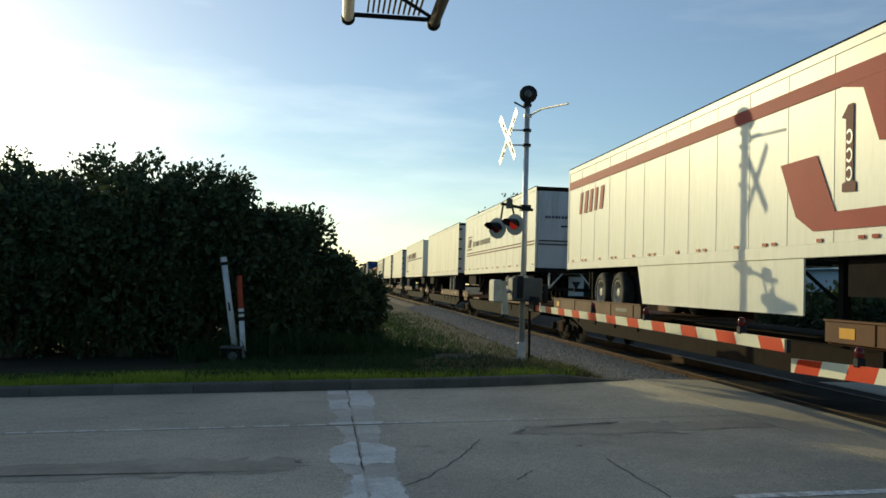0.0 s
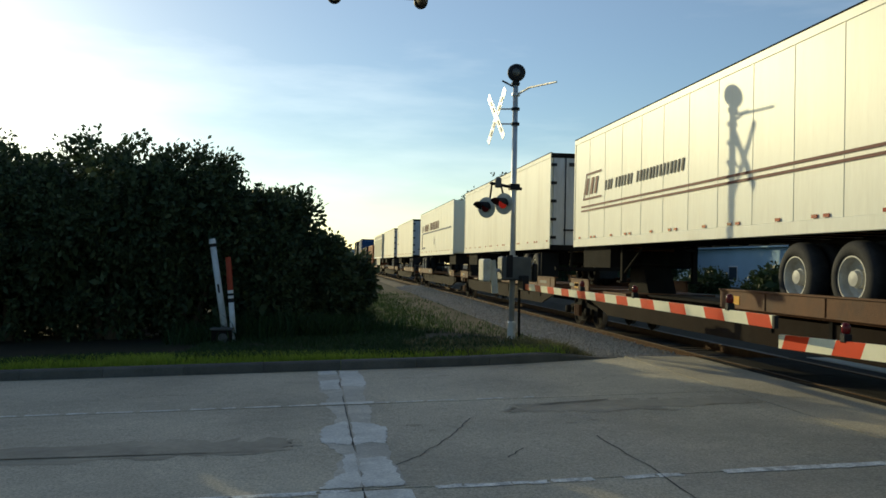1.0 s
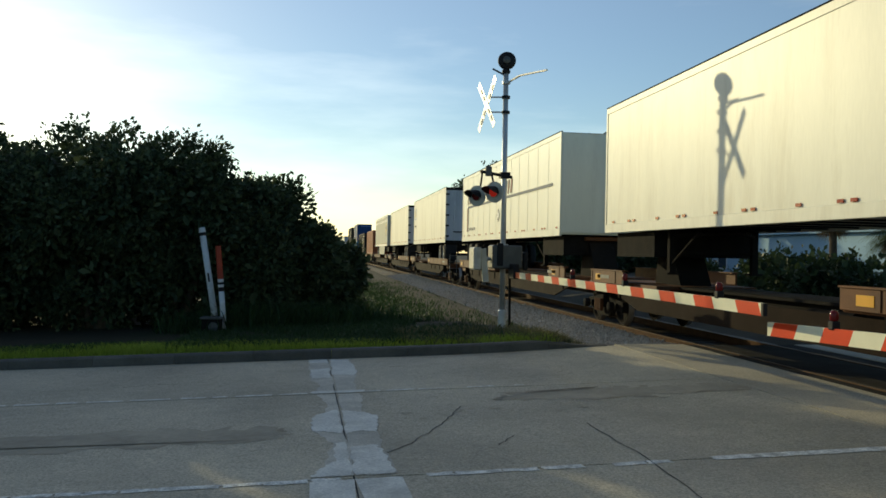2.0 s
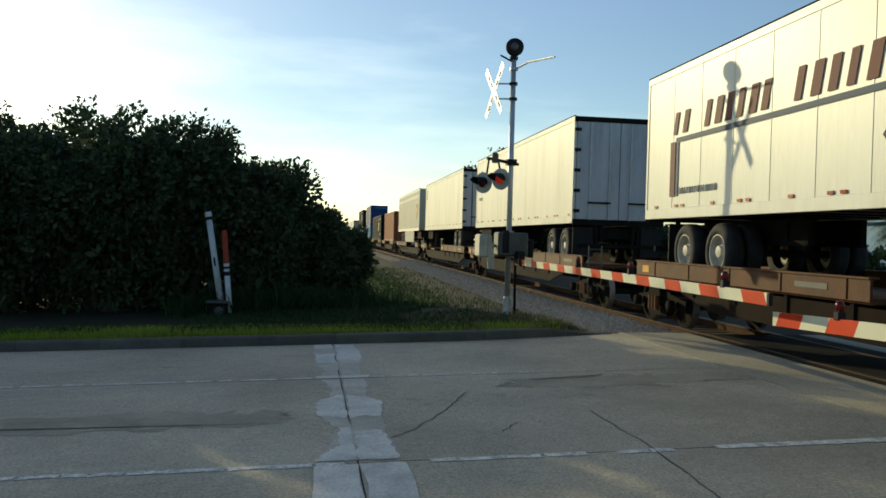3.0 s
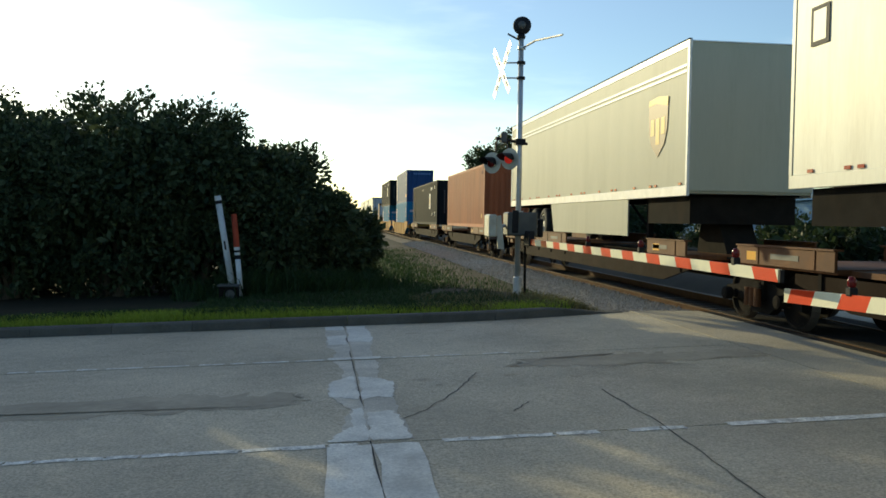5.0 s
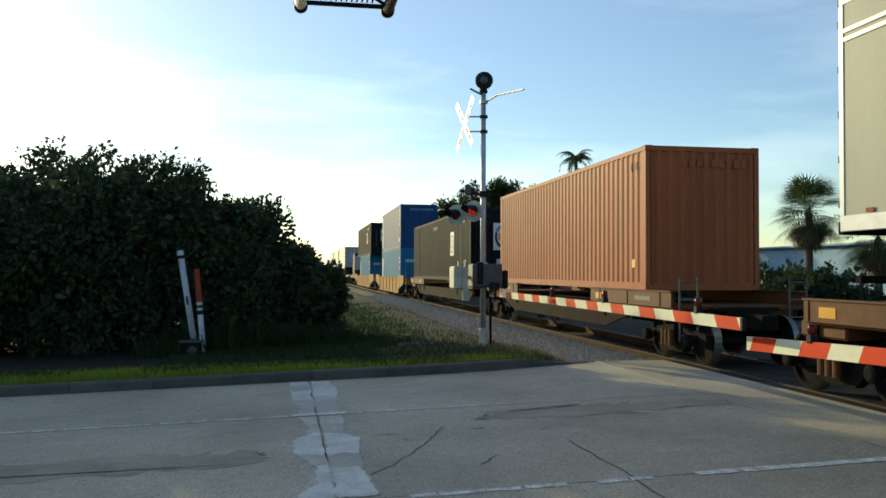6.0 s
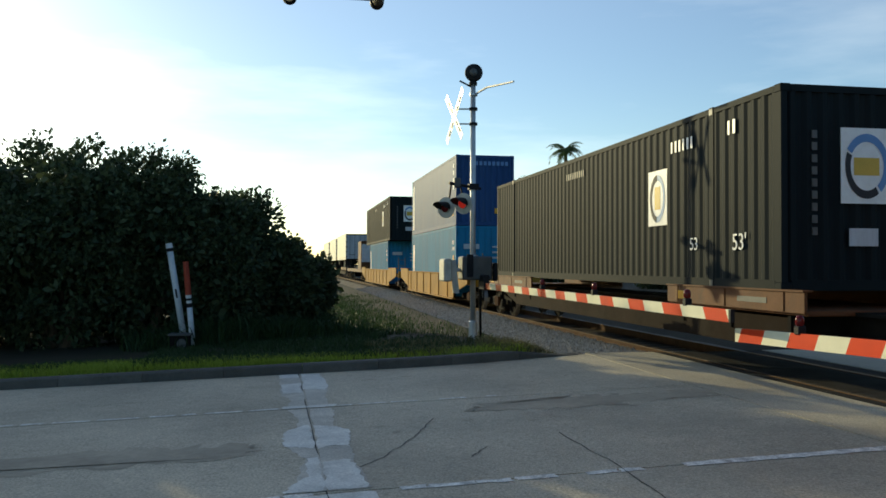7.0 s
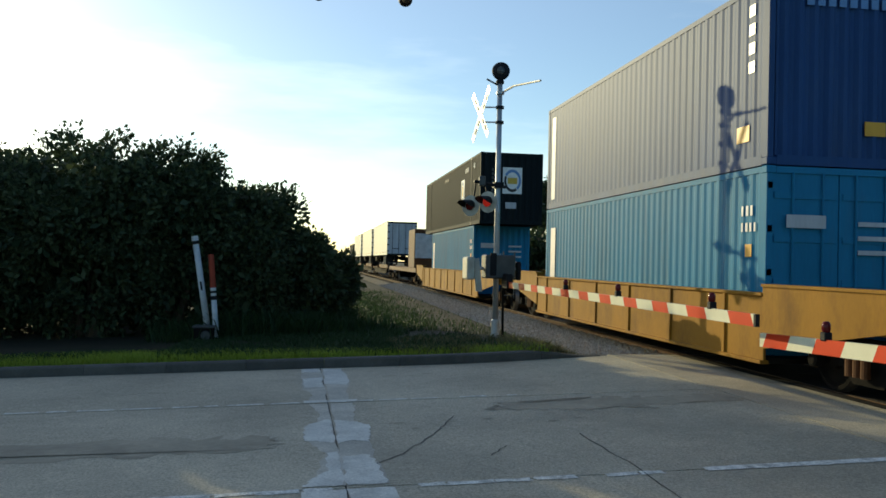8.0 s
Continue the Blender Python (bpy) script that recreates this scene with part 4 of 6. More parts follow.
    arm_light(near, 4.615, 7.1, 1.10)
    arm_light(near, 4.615, 4.4, 1.18)
    part("machine_case", bx(4.3, 4.95, -1.6, -1.0, 0.9, 1.5, bevel=0.03), M_BOXGREY, near)
    part("post", tb((4.62, -1.3, -0.5), (4.62, -1.3, 1.9), 0.08, 0.08, 14), M_STEEL, near)


def build_posts():
    z = land_z(-2.15, 19.6)
    p = thing("marker_post", "leaning white plastic marker post with a black band", "marker post")
    a, b = Vector((-2.13, 19.6, z - 0.1)), Vector((-2.52, 19.6, 2.12))
    part("shaft", tb(a, a.lerp(b, 0.93), 0.072, 0.068, 12), M_PVC, p, smooth=True)
    part("band", tb(a.lerp(b, 0.925), a.lerp(b, 0.955), 0.074, 0.074, 12), M_BLACK, p)
    part("cap", tb(a.lerp(b, 0.955), b, 0.078, 0.07, 12), M_PVC, p)
    part("label", pl([a.lerp(b, t) + Vector((s * 0.02, -0.075, 0)) for t, s in ((0.5, -1), (0.5, 1), (0.58, 1), (0.58, -1))], 0.003), M_INK, p)
    p = thing("marker_post", "white utility marker post with an orange top", "marker post")
    a, b = Vector((-1.95, 19.35, z - 0.1)), Vector((-2.13, 19.35, 1.72))
    part("shaft", tb(a, a.lerp(b, 0.5), 0.062, 0.06, 12), M_PVC, p, smooth=True)
    part("band", tb(a.lerp(b, 0.5), a.lerp(b, 0.545), 0.062, 0.062, 12), M_BLACK, p)
    part("collar", tb(a.lerp(b, 0.545), a.lerp(b, 0.575), 0.062, 0.062, 12), M_PVC, p)
    part("band", tb(a.lerp(b, 0.575), a.lerp(b, 0.6), 0.061, 0.061, 12), M_BLACK, p)
    part("collar", tb(a.lerp(b, 0.6), a.lerp(b, 0.635), 0.064, 0.064, 12), M_PVC, p)
    part("orange_top", tb(a.lerp(b, 0.635), b, 0.064, 0.06, 12), M_ORANGE, p, "faded orange top")
    bxz = thing("ground_box", "small dark utility box with a round pale emblem", "utility box")
    part("case", bx(-2.42, -2.0, 19.05, 19.4, z - 0.05, z + 0.30, bevel=0.02), M_UNDER, bxz)
    part("lid", bx(-2.45, -1.97, 19.02, 19.43, z + 0.30, z + 0.35, bevel=0.015), M_BOXGREY, bxz)
    part("emblem", lt([(0.10, 0), (0.10, 0.006), (0.075, 0.007), (0.075, 0.002)], (-2.17, 19.048, z + 0.14), (0, -1, 0), 18), M_BOXGREY, bxz)


def build_cantilever():
    """The signal bridge arm that reaches over the road above the camera."""
    c = thing("signal_cantilever", "dark tubular cantilever arm with a grating walkway over the road", "cantilever")
    z, x0, x1, y1 = 5.57, 0.04, 1.32, 12.65
    for x in (x0, x1):
        part("tube", tb((x, -3.0, z), (x, y1, z), 0.085, 0.085, 16), M_STEEL if x == x0 else M_BLACK, c, smooth=True)
        part("end_cap", lt([(0.1, -0.12), (0.105, 0.0), (0.08, 0.05), (0, 0.065)], (x, y1 + 0.02, z), (0, 1, 0), 16), M_BLACK, c, smooth=True)
    y = y1 - 0.12
    while y > -3:
        part("crossbar", tb((x0, y, z + 0.02), (x1, y, z + 0.02), 0.035), M_BLACK, c)
        part("diagonal_brace", tb((x1, y, z + 0.03), (x0, y - 1.95, z + 0.03), 0.028), M_BLACK, c)
        y -= 1.95
    for i in range(11):
        x = x0 + 0.27 + i * 0.075
        part("grating_bar", bx(x, x + 0.028, -3.0, y1 - 0.14, z + 0.06, z + 0.10), M_BLACK, c)
    part("post", tb((0.68, -3.0, -0.3), (0.68, -3.0, 6.4), 0.17, 0.15, 16), M_STEEL, c)
    part("head_plate", bx(-0.1, 1.46, -3.15, -2.85, z - 0.12, z + 0.12, bevel=0.01), M_STEEL, c)


# ---- the train ----
SPEED = 22.1
TRAIN = []                       # (thing, place of its near end along the track at the start)


def rolling(name, label, category, group, at):
    t = thing(name, label, category, group, at=pose(XC, at, 0))
    TRAIN.append((t, at))
    return t


def side_shape(parent, name, pts, material, x=-1.318, label="", th=0.004):
    """A flat painted shape on the side that faces the road; pts are (y, z)."""
    part(name, pl([(x, y, z) for y, z in pts], th), material, parent, label)


def side_word(parent, y_far, z0, h, n, w, gap, material, slant=0.12, x=-1.318):
    """A brand word as a row of plain slanted blocks."""
    for i in range(n):
        y = y_far - i * (w + gap)
        k = w * (0.62, 0.8, 0.7)[i % 3]
        side_shape(parent, "lettering_block", [(y, z0), (y - k, z0), (y - k - slant, z0 + h), (y - slant, z0 + h)], material, x)


def ring_shape(parent, name, cy, cz, ry, rz, t, material, x, a0=0.0, a1=6.28, n=28, end=None):
    bm = bmesh.new()
    prev = None
    for i in range(n + 1):
        a = a0 + (a1 - a0) * i / n
        pr = []
        for k in (1.0, 1.0 - t):
            p = (cy + math.cos(a) * ry * k, cz + math.sin(a) * rz * k)
            pr.append(bm.verts.new((x, p[0], p[1]) if end is None else (p[0], end, p[1])))
        if prev:
            bm.faces.new((prev[0], pr[0], pr[1], prev[1]))
        prev = pr
    part(name, bm, material, parent)


WHEEL = {}


def road_wheel(parent, x, y, z, s):
    """One truck wheel: tyre and dished rim; s is the outer side's sign."""
    if s not in WHEEL:
        tyre = lt([(0.30, -0.02), (0.33, 0.02), (0.45, 0.0), (0.495, -0.04), (0.505, -0.09), (0.505, -0.19), (0.495, -0.24), (0.45, -0.28), (0.30, -0.26)], (0, 0, 0), (s, 0, 0), 30, False)
        rim = lt([(0.305, 0.0), (0.285, 0.0), (0.27, -0.04), (0.255, -0.12), (0.20, -0.16), (0.13, -0.165), (0.125, -0.08), (0.11, -0.07), (0.10, -0.02), (0.0, -0.01)], (0, 0, 0), (s, 0, 0), 24, False)
        WHEEL[s] = mesh_of("tyre", tyre, M_RUBBER), mesh_of("rim", rim, M_RIM)
        for m in WHEEL[s][:1]:
            m.polygons.foreach_set("use_smooth", [True] * len(m.polygons))
    w = part("wheel", WHEEL[s][0], None, parent, "dusty black tyre on a pale rim")
    w.matrix_basis = pose(x, y, z)
    part("rim", WHEEL[s][1], None, w, "pale steel rim")


def build_trailer(label, at, L, skin, rear_near, top=5.12, skirt=False, ribs=1.22, rail=None, wheels_at=2.6, logos=None, door=None, roll=False):
    t = rolling("semi_trailer", label, "trailer", "trailers on the train", at)
    z0, hw = 2.20, 1.30
    rail = rail or skin
    part("shell", bx(-hw + 0.03, hw - 0.03, 0.04, L - 0.04, z0 + 0.05, top - 0.03), skin, t)
    part("roof", bx(-hw + 0.01, hw - 0.01, 0.02, L - 0.02, top - 0.03, top + 0.0, bevel=0.01), M_ALU, t)
    n = max(1, round((L - 0.2) / ribs))
    w = (L - 0.2) / n
    pm = mesh_of("side_panel", bx(0, 0.02, 0.004, w - 0.004, z0 + 0.2, top - 0.12), skin)
    sm = mesh_of("panel_seam", bx(-0.006, 0.0, -0.02, 0.02, z0 + 0.2, top - 0.12), skin)
    for s in (-1, 1):
        for i in range(n):
            o = part("side_panel", pm, skin, t)
            o.matrix_basis = pose(s * hw - (0 if s < 0 else 0.02), 0.1 + i * w, 0)
            if s < 0 and i and ribs < 3:
                o = part("panel_seam", sm, skin, t)
                o.matrix_basis = pose(-hw, 0.1 + i * w, 0)
        a, b = sorted((s * (hw - 0.05), s * (hw + 0.012)))
        part("top_rail", bx(a, b, 0, L, top - 0.13, top + 0.01, bevel=0.008), rail, t)
        part("bottom_rail", bx(a, b, 0, L, z0, z0 + 0.2, bevel=0.008), rail, t, "pale bottom side rail")
        part("roof_edge", bx(*sorted((s * (hw - 0.04), s * (hw + 0.016))), 0.01, L - 0.01, top + 0.01, top + 0.032), M_UNDER, t, "dark roof edge strip")
        for y in (0, L - 0.08):
            part("corner_post", bx(a, b, y, y + 0.08, z0 + 0.2, top - 0.13), rail, t)
    for k in range(13):
        y = 0.4 + k * (L - 0.9) / 12
        mk = part("marker_light", bx(-hw - 0.022, -hw - 0.010, y - 0.15, y - 0.01, z0 + 0.215, z0 + 0.265), M_MARK, t)
        if k % 2:
            part("marker_light", bx(-hw - 0.022, -hw - 0.010, y + 0.14, y + 0.28, z0 + 0.215, z0 + 0.265), M_MARK, t)
    f = lambda y: y if rear_near else L - y
    g = 1 if rear_near else -1

    def rb(name, x0, x1, ya, yb, za, zb, m, parent=t, bevel=0.0, lab=""):
        a, b = sorted((f(ya), f(yb)))
        return part(name, bx(x0, x1, a, b, za, zb, bevel=bevel), m, parent, lab)
    # rear doors with hinges and lock rods
    for s in (-1, 1):
        a, b = sorted((s * 0.012, s * 1.22))
        d = rb("door", a, b, -0.02, 0.03, z0 + 0.12, top - 0.14, door or M_DOOR, lab="ribbed swing door")
        if roll:
            continue
        for x in (0.3, 0.85):
            part("lock_rod", tb((s * x, f(-0.055), z0 + 0.1), (s * x, f(-0.055), top - 0.15), 0.018), M_STEEL if door else M_BLACK, d)
        part("handle", bx(*sorted((s * 0.25, s * 0.9)), *sorted((f(-0.09), f(-0.06))), z0 + 0.55, z0 + 0.6), M_BLACK, d)
        for k in range(5):
            z = z0 + 0.3 + k * (top - z0 - 0.7) / 4
            part("hinge", bx(*sorted((s * 1.12, s * 1.3)), *sorted((f(-0.045), f(-0.015))), z, z + 0.09), M_BLACK, d)
    if roll:
        for x in (-0.78, 0.78):
            part("underride_brace", tb((x, f(0.02), z0), (x, f(0.02), 1.62), 0.035), M_STEEL, t)
            part("underride_brace", tb((x, f(0.02), 1.62), (x * 0.35, f(0.02), z0), 0.03), M_STEEL, t)
    rb("door_frame", -hw, hw, -0.03, 0.03, top - 0.14, top + 0.005, M_UNDER)
    rb("sill_beam", -hw, hw, -0.05, 0.04, z0 - 0.04, z0 + 0.12, M_UNDER)
    bm = bmesh.new()
    box(bm, -1.1, 1.1, *sorted((f(0.0), f(0.1))), 1.55, 1.65)
    for x in (-0.6, 0.6):
        box(bm, x - 0.04, x + 0.04, *sorted((f(0.02), f(0.1))), 1.65, z0)
    part("underride_guard", bm, M_UNDER, t)
    # front wall
    rb("nose_panel", -hw + 0.04, hw - 0.04, L - 0.03, L + 0.015, z0 + 0.1, top - 0.13, skin)
    # Dark block that stands in for hitch gear and shade under the nose.
    rb("nose_shade_block", -1.1, 1.1, L - 2.5, L - 0.3, 1.66, z0, M_UNDER, lab="dark block added for the hitch and the shade under the nose")
    # running gear
    zc = 1.585
    for y in (wheels_at - 0.68, wheels_at + 0.68):
        for s in (-1, 1):
            road_wheel(t, s * 1.27, f(y), zc, s)
            road_wheel(t, s * 0.93, f(y), zc, s)
        part("axle", tb((-1.1, f(y), zc), (1.1, f(y), zc), 0.07), M_UNDER, t)
    bm = bmesh.new()
    for s in (-1, 1):
        box(bm, s * 0.45 - 0.05, s * 0.45 + 0.05, *sorted((f(wheels_at - 1.5), f(wheels_at + 2.2))), 1.72, 2.16)
    for y in (wheels_at - 1.3, wheels_at, wheels_at + 1.6):
        box(bm, -0.55, 0.55, *sorted((f(y - 0.06), f(y + 0.06))), 1.8, 2.1)
    part("bogie_frame", bm, M_UNDER, t)
    for s in (-1, 1):
        part("mud_flap", bx(*sorted((s * 0.68, s * 1.26)), *sorted((f(wheels_at - 1.45), f(wheels_at - 1.43))), 1.3, 2.1), M_BLACK, t)
    beam = mesh_of("floor_beam", bx(-1.22, 1.22, -0.03, 0.03, z0 + 0.02, z0 + 0.12), M_UNDER)
    for k in range(int(L / 0.9)):
        part("floor_beam", beam, M_UNDER, t).matrix_basis = pose(0, k * 0.9 + 0.4, 0)
    # landing gear
    for s in (-1, 1):
        y = f(L - 2.9)
        leg = part("landing_leg", bx(s * 0.9 - 0.06, s * 0.9 + 0.06, y - 0.06, y + 0.06, 1.35, z0 + 0.02), M_UNDER, t)
        part("foot", bx(s * 0.9 - 0.13, s * 0.9 + 0.13, y - 0.13, y + 0.13, 1.31, 1.35), M_UNDER, leg)
    bm = tb((-0.9, f(L - 2.9), 2.1), (0.0, f(L - 4.1), 2.15), 0.03)
    tube(bm, (0.9, f(L - 2.9), 2.1), (0.0, f(L - 4.1), 2.15), 0.03)
    tube(bm, (-0.9, f(L - 2.9), 1.5), (-0.9, f(L - 4.2), 2.15), 0.03)
    tube(bm, (-0.9, f(L - 2.9), 1.75), (0.9, f(L - 2.9), 1.75), 0.03)
    part("landing_brace", bm, M_UNDER, t)
    if skirt:
        ya, yb = f(5.9), f(L - 3.3)
        part("side_skirt", pl([(-1.29, ya, z0), (-1.29, yb, z0), (-1.29, yb, 1.36), (-1.29, f(6.1), 1.36)] if g > 0 else [(-1.29, ya, z0), (-1.29, f(6.25), 1.36), (-1.29, yb, 1.36), (-1.29, yb, z0)], 0.03), skin, t, "smooth lower side skirt")
    if logos:
        logos(t, L)
    return t


def corrugated(length, z0, z1, pitch=0.28, depth=0.036, horizontal=False):
    """A corrugated sheet along y, facing -x, at x = 0."""
    bm = bmesh.new()
    prof, y = [], 0.0
    while y < length:
        for d, o in ((0.0, 0.0), (0.25, 0.0), (0.5, depth), (0.75, depth)):
            prof.append((min(length, y + d * pitch), o))
        y += pitch
    prof.append((length, 0.0))
    prev = None
    for y, o in prof:
        pr = (bm.verts.new((o, y, z0)), bm.verts.new((o, y, z1)))
        if prev:
            bm.faces.new((prev[0], prev[1], pr[1], pr[0]))
        prev = pr
    return bm


def build_container(label, at, L, W, z0, H, skin, near_doors, logos=None, depth=0.024, parent_group="containers on the train", extra_posts=()):
    t = rolling("shipping_container", label, "container", parent_group, at)
    hw = W / 2
    part("inner_box", bx(-hw + 0.06, hw - 0.06, 0.06, L - 0.06, z0 + 0.03, z0 + H - 0.03), skin, t)
    sh = mesh_of("corrugated_side", corrugated(L - 0.3, z0 + 0.14, z0 + H - 0.1, 0.28, depth), skin)
    o = part("corrugated_side", sh, skin, t)
    o.matrix_basis = pose(-hw + 0.006, 0.15, 0)
    o = part("corrugated_side", sh, skin, t)
    o.matrix_basis = pose(hw - 0.006, L - 0.15, 0, 0, 0, 180)
    eh = mesh_of("corrugated_end", corrugated(W - 0.24, z0 + 0.14, z0 + H - 0.1, 0.25, 0.045), skin)
    ends = ((L, -90, False), (0, 90, True))
    for y, r, near in ends:
        if near and near_doors:
            continue
        o = part("corrugated_end", eh, skin, t)
        o.matrix_basis = pose(hw - 0.12, 0.01, 0, 0, 0, 90) if near else pose(-hw + 0.12, L - 0.01, 0, 0, 0, -90)
    for s in (-1, 1):
        a, b = sorted((s * (hw - 0.1), s * hw))
        for y in (0, L - 0.16):
            part("corner_post", bx(a, b, y, y + 0.16, z0 + 0.118, z0 + H - 0.118), skin, t)
            for z in (z0, z0 + H - 0.118):
                part("corner_casting", bx(*sorted((s * (hw - 0.16), s * (hw + 0.004))), y - 0.004, y + 0.172, z, z + 0.118, bevel=0.012), skin, t)
        part("top_rail", bx(*sorted((s * (hw - 0.07), s * hw)), 0.17, L - 0.17, z0 + H - 0.1, z0 + H - 0.01), skin, t)
        part("bottom_rail", bx(*sorted((s * (hw - 0.06), s * hw)), 0.17, L - 0.17, z0, z0 + 0.15), skin, t)
        for y in extra_posts:
            part("lifting_post", bx(*sorted((s * (hw - 0.1), s * (hw + 0.006))), y, y + 0.15, z0 + 0.01, z0 + H), skin, t)
            if s < 0:
                for z in (z0, z0 + H - 0.12):
                    part("lifting_casting", bx(-hw - 0.012, -hw + 0.02, y + 0.02, y + 0.13, z, z + 0.12), M_BOXGREY, t)
    for y in (0.0, L - 0.1):
        part("end_header", bx(-hw + 0.16, hw - 0.16, y, y + 0.1, z0 + H - 0.11, z0 + H - 0.01), skin, t)
        part("end_sill", bx(-hw + 0.16, hw - 0.16, y, y + 0.1, z0, z0 + 0.15), skin, t)
    part("roof", bx(-hw + 0.05, hw - 0.05, 0.1, L - 0.1, z0 + H - 0.035, z0 + H - 0.012), skin, t)
    if near_doors:
        for s in (-1, 1):
            d = part("door", bx(*sorted((s * 0.01, s * (hw - 0.1))), 0.03, 0.07, z0 + 0.15, z0 + H - 0.11), skin, t, "container door with lock rods")
            for x in (0.28, 0.78):
                part("lock_rod", tb((s * x, 0.005, z0 + 0.12), (s * x, 0.005, z0 + H - 0.1), 0.02), skin, d)
            for k in range(4):
                z = z0 + 0.45 + k * (H - 0.9) / 3
                part("door_rib", bx(*sorted((s * 0.06, s * (hw - 0.14))), 0.012, 0.03, z - 0.05, z + 0.05), skin, d)
                part("hinge", bx(*sorted((s * (hw - 0.13), s * (hw - 0.02))), 0.0, 0.03, z + 0.1, z + 0.2), skin, d)
    if logos:
        logos(t, L, hw, z0, H)
    return t


TRUCK = {}


def build_truck(parent, y):
    """A two-axle rail truck under a car."""
    if not TRUCK:
        w = lt([(0.10, -0.06), (0.14, -0.03), (0.36, -0.02), (0.455, -0.06), (0.445, 0.0), (0.43, 0.07), (0.38, 0.075), (0.34, 0.02), (0.14, 0.03), (0.12, 0.09), (0, 0.09)], (0, 0, 0), (-1, 0, 0), 28)
        TRUCK["wheel"] = mesh_of("rail_wheel", w, M_UNDER)
        TRUCK["wheel"].materials.append(M_TREAD)
        for q in TRUCK["wheel"].polygons:
            if all(math.hypot(TRUCK["wheel"].vertices[k].co.y, TRUCK["wheel"].vertices[k].co.z) > 0.42 for k in q.vertices):
                q.material_index = 1
        bm = bmesh.new()
        plate(bm, [(0, -1.25, 0.34), (0, -1.25, 0.58), (0, -0.5, 0.66), (0, -0.35, 0.8), (0, 0.35, 0.8), (0, 0.5, 0.66), (0, 1.25, 0.58), (0, 1.25, 0.34), (0, 0.55, 0.4), (0, 0.3, 0.2), (0, -0.3, 0.2), (0, -0.55, 0.4)], 0.14)
        TRUCK["frame"] = mesh_of("side_frame", bm, M_UNDER)
        bm = bmesh.new()
        lathe(bm, [(0.06, 0), (0.06, 0.3)], (0, 0, 0.32), (0, 0, 1), 10)
        TRUCK["spring"] = mesh_of("spring", bm, M_DECK)
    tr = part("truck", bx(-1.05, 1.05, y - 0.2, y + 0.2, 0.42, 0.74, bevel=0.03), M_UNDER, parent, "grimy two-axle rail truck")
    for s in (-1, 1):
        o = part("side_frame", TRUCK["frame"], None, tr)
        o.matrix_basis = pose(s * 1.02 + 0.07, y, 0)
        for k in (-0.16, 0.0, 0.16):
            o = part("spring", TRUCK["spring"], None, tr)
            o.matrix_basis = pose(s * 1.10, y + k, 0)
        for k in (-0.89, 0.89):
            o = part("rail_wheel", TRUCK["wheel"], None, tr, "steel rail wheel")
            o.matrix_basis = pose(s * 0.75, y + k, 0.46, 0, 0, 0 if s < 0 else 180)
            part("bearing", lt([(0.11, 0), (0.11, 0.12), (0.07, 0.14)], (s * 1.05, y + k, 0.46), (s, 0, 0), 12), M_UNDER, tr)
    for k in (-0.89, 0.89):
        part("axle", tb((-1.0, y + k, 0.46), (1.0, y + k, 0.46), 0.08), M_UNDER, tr)


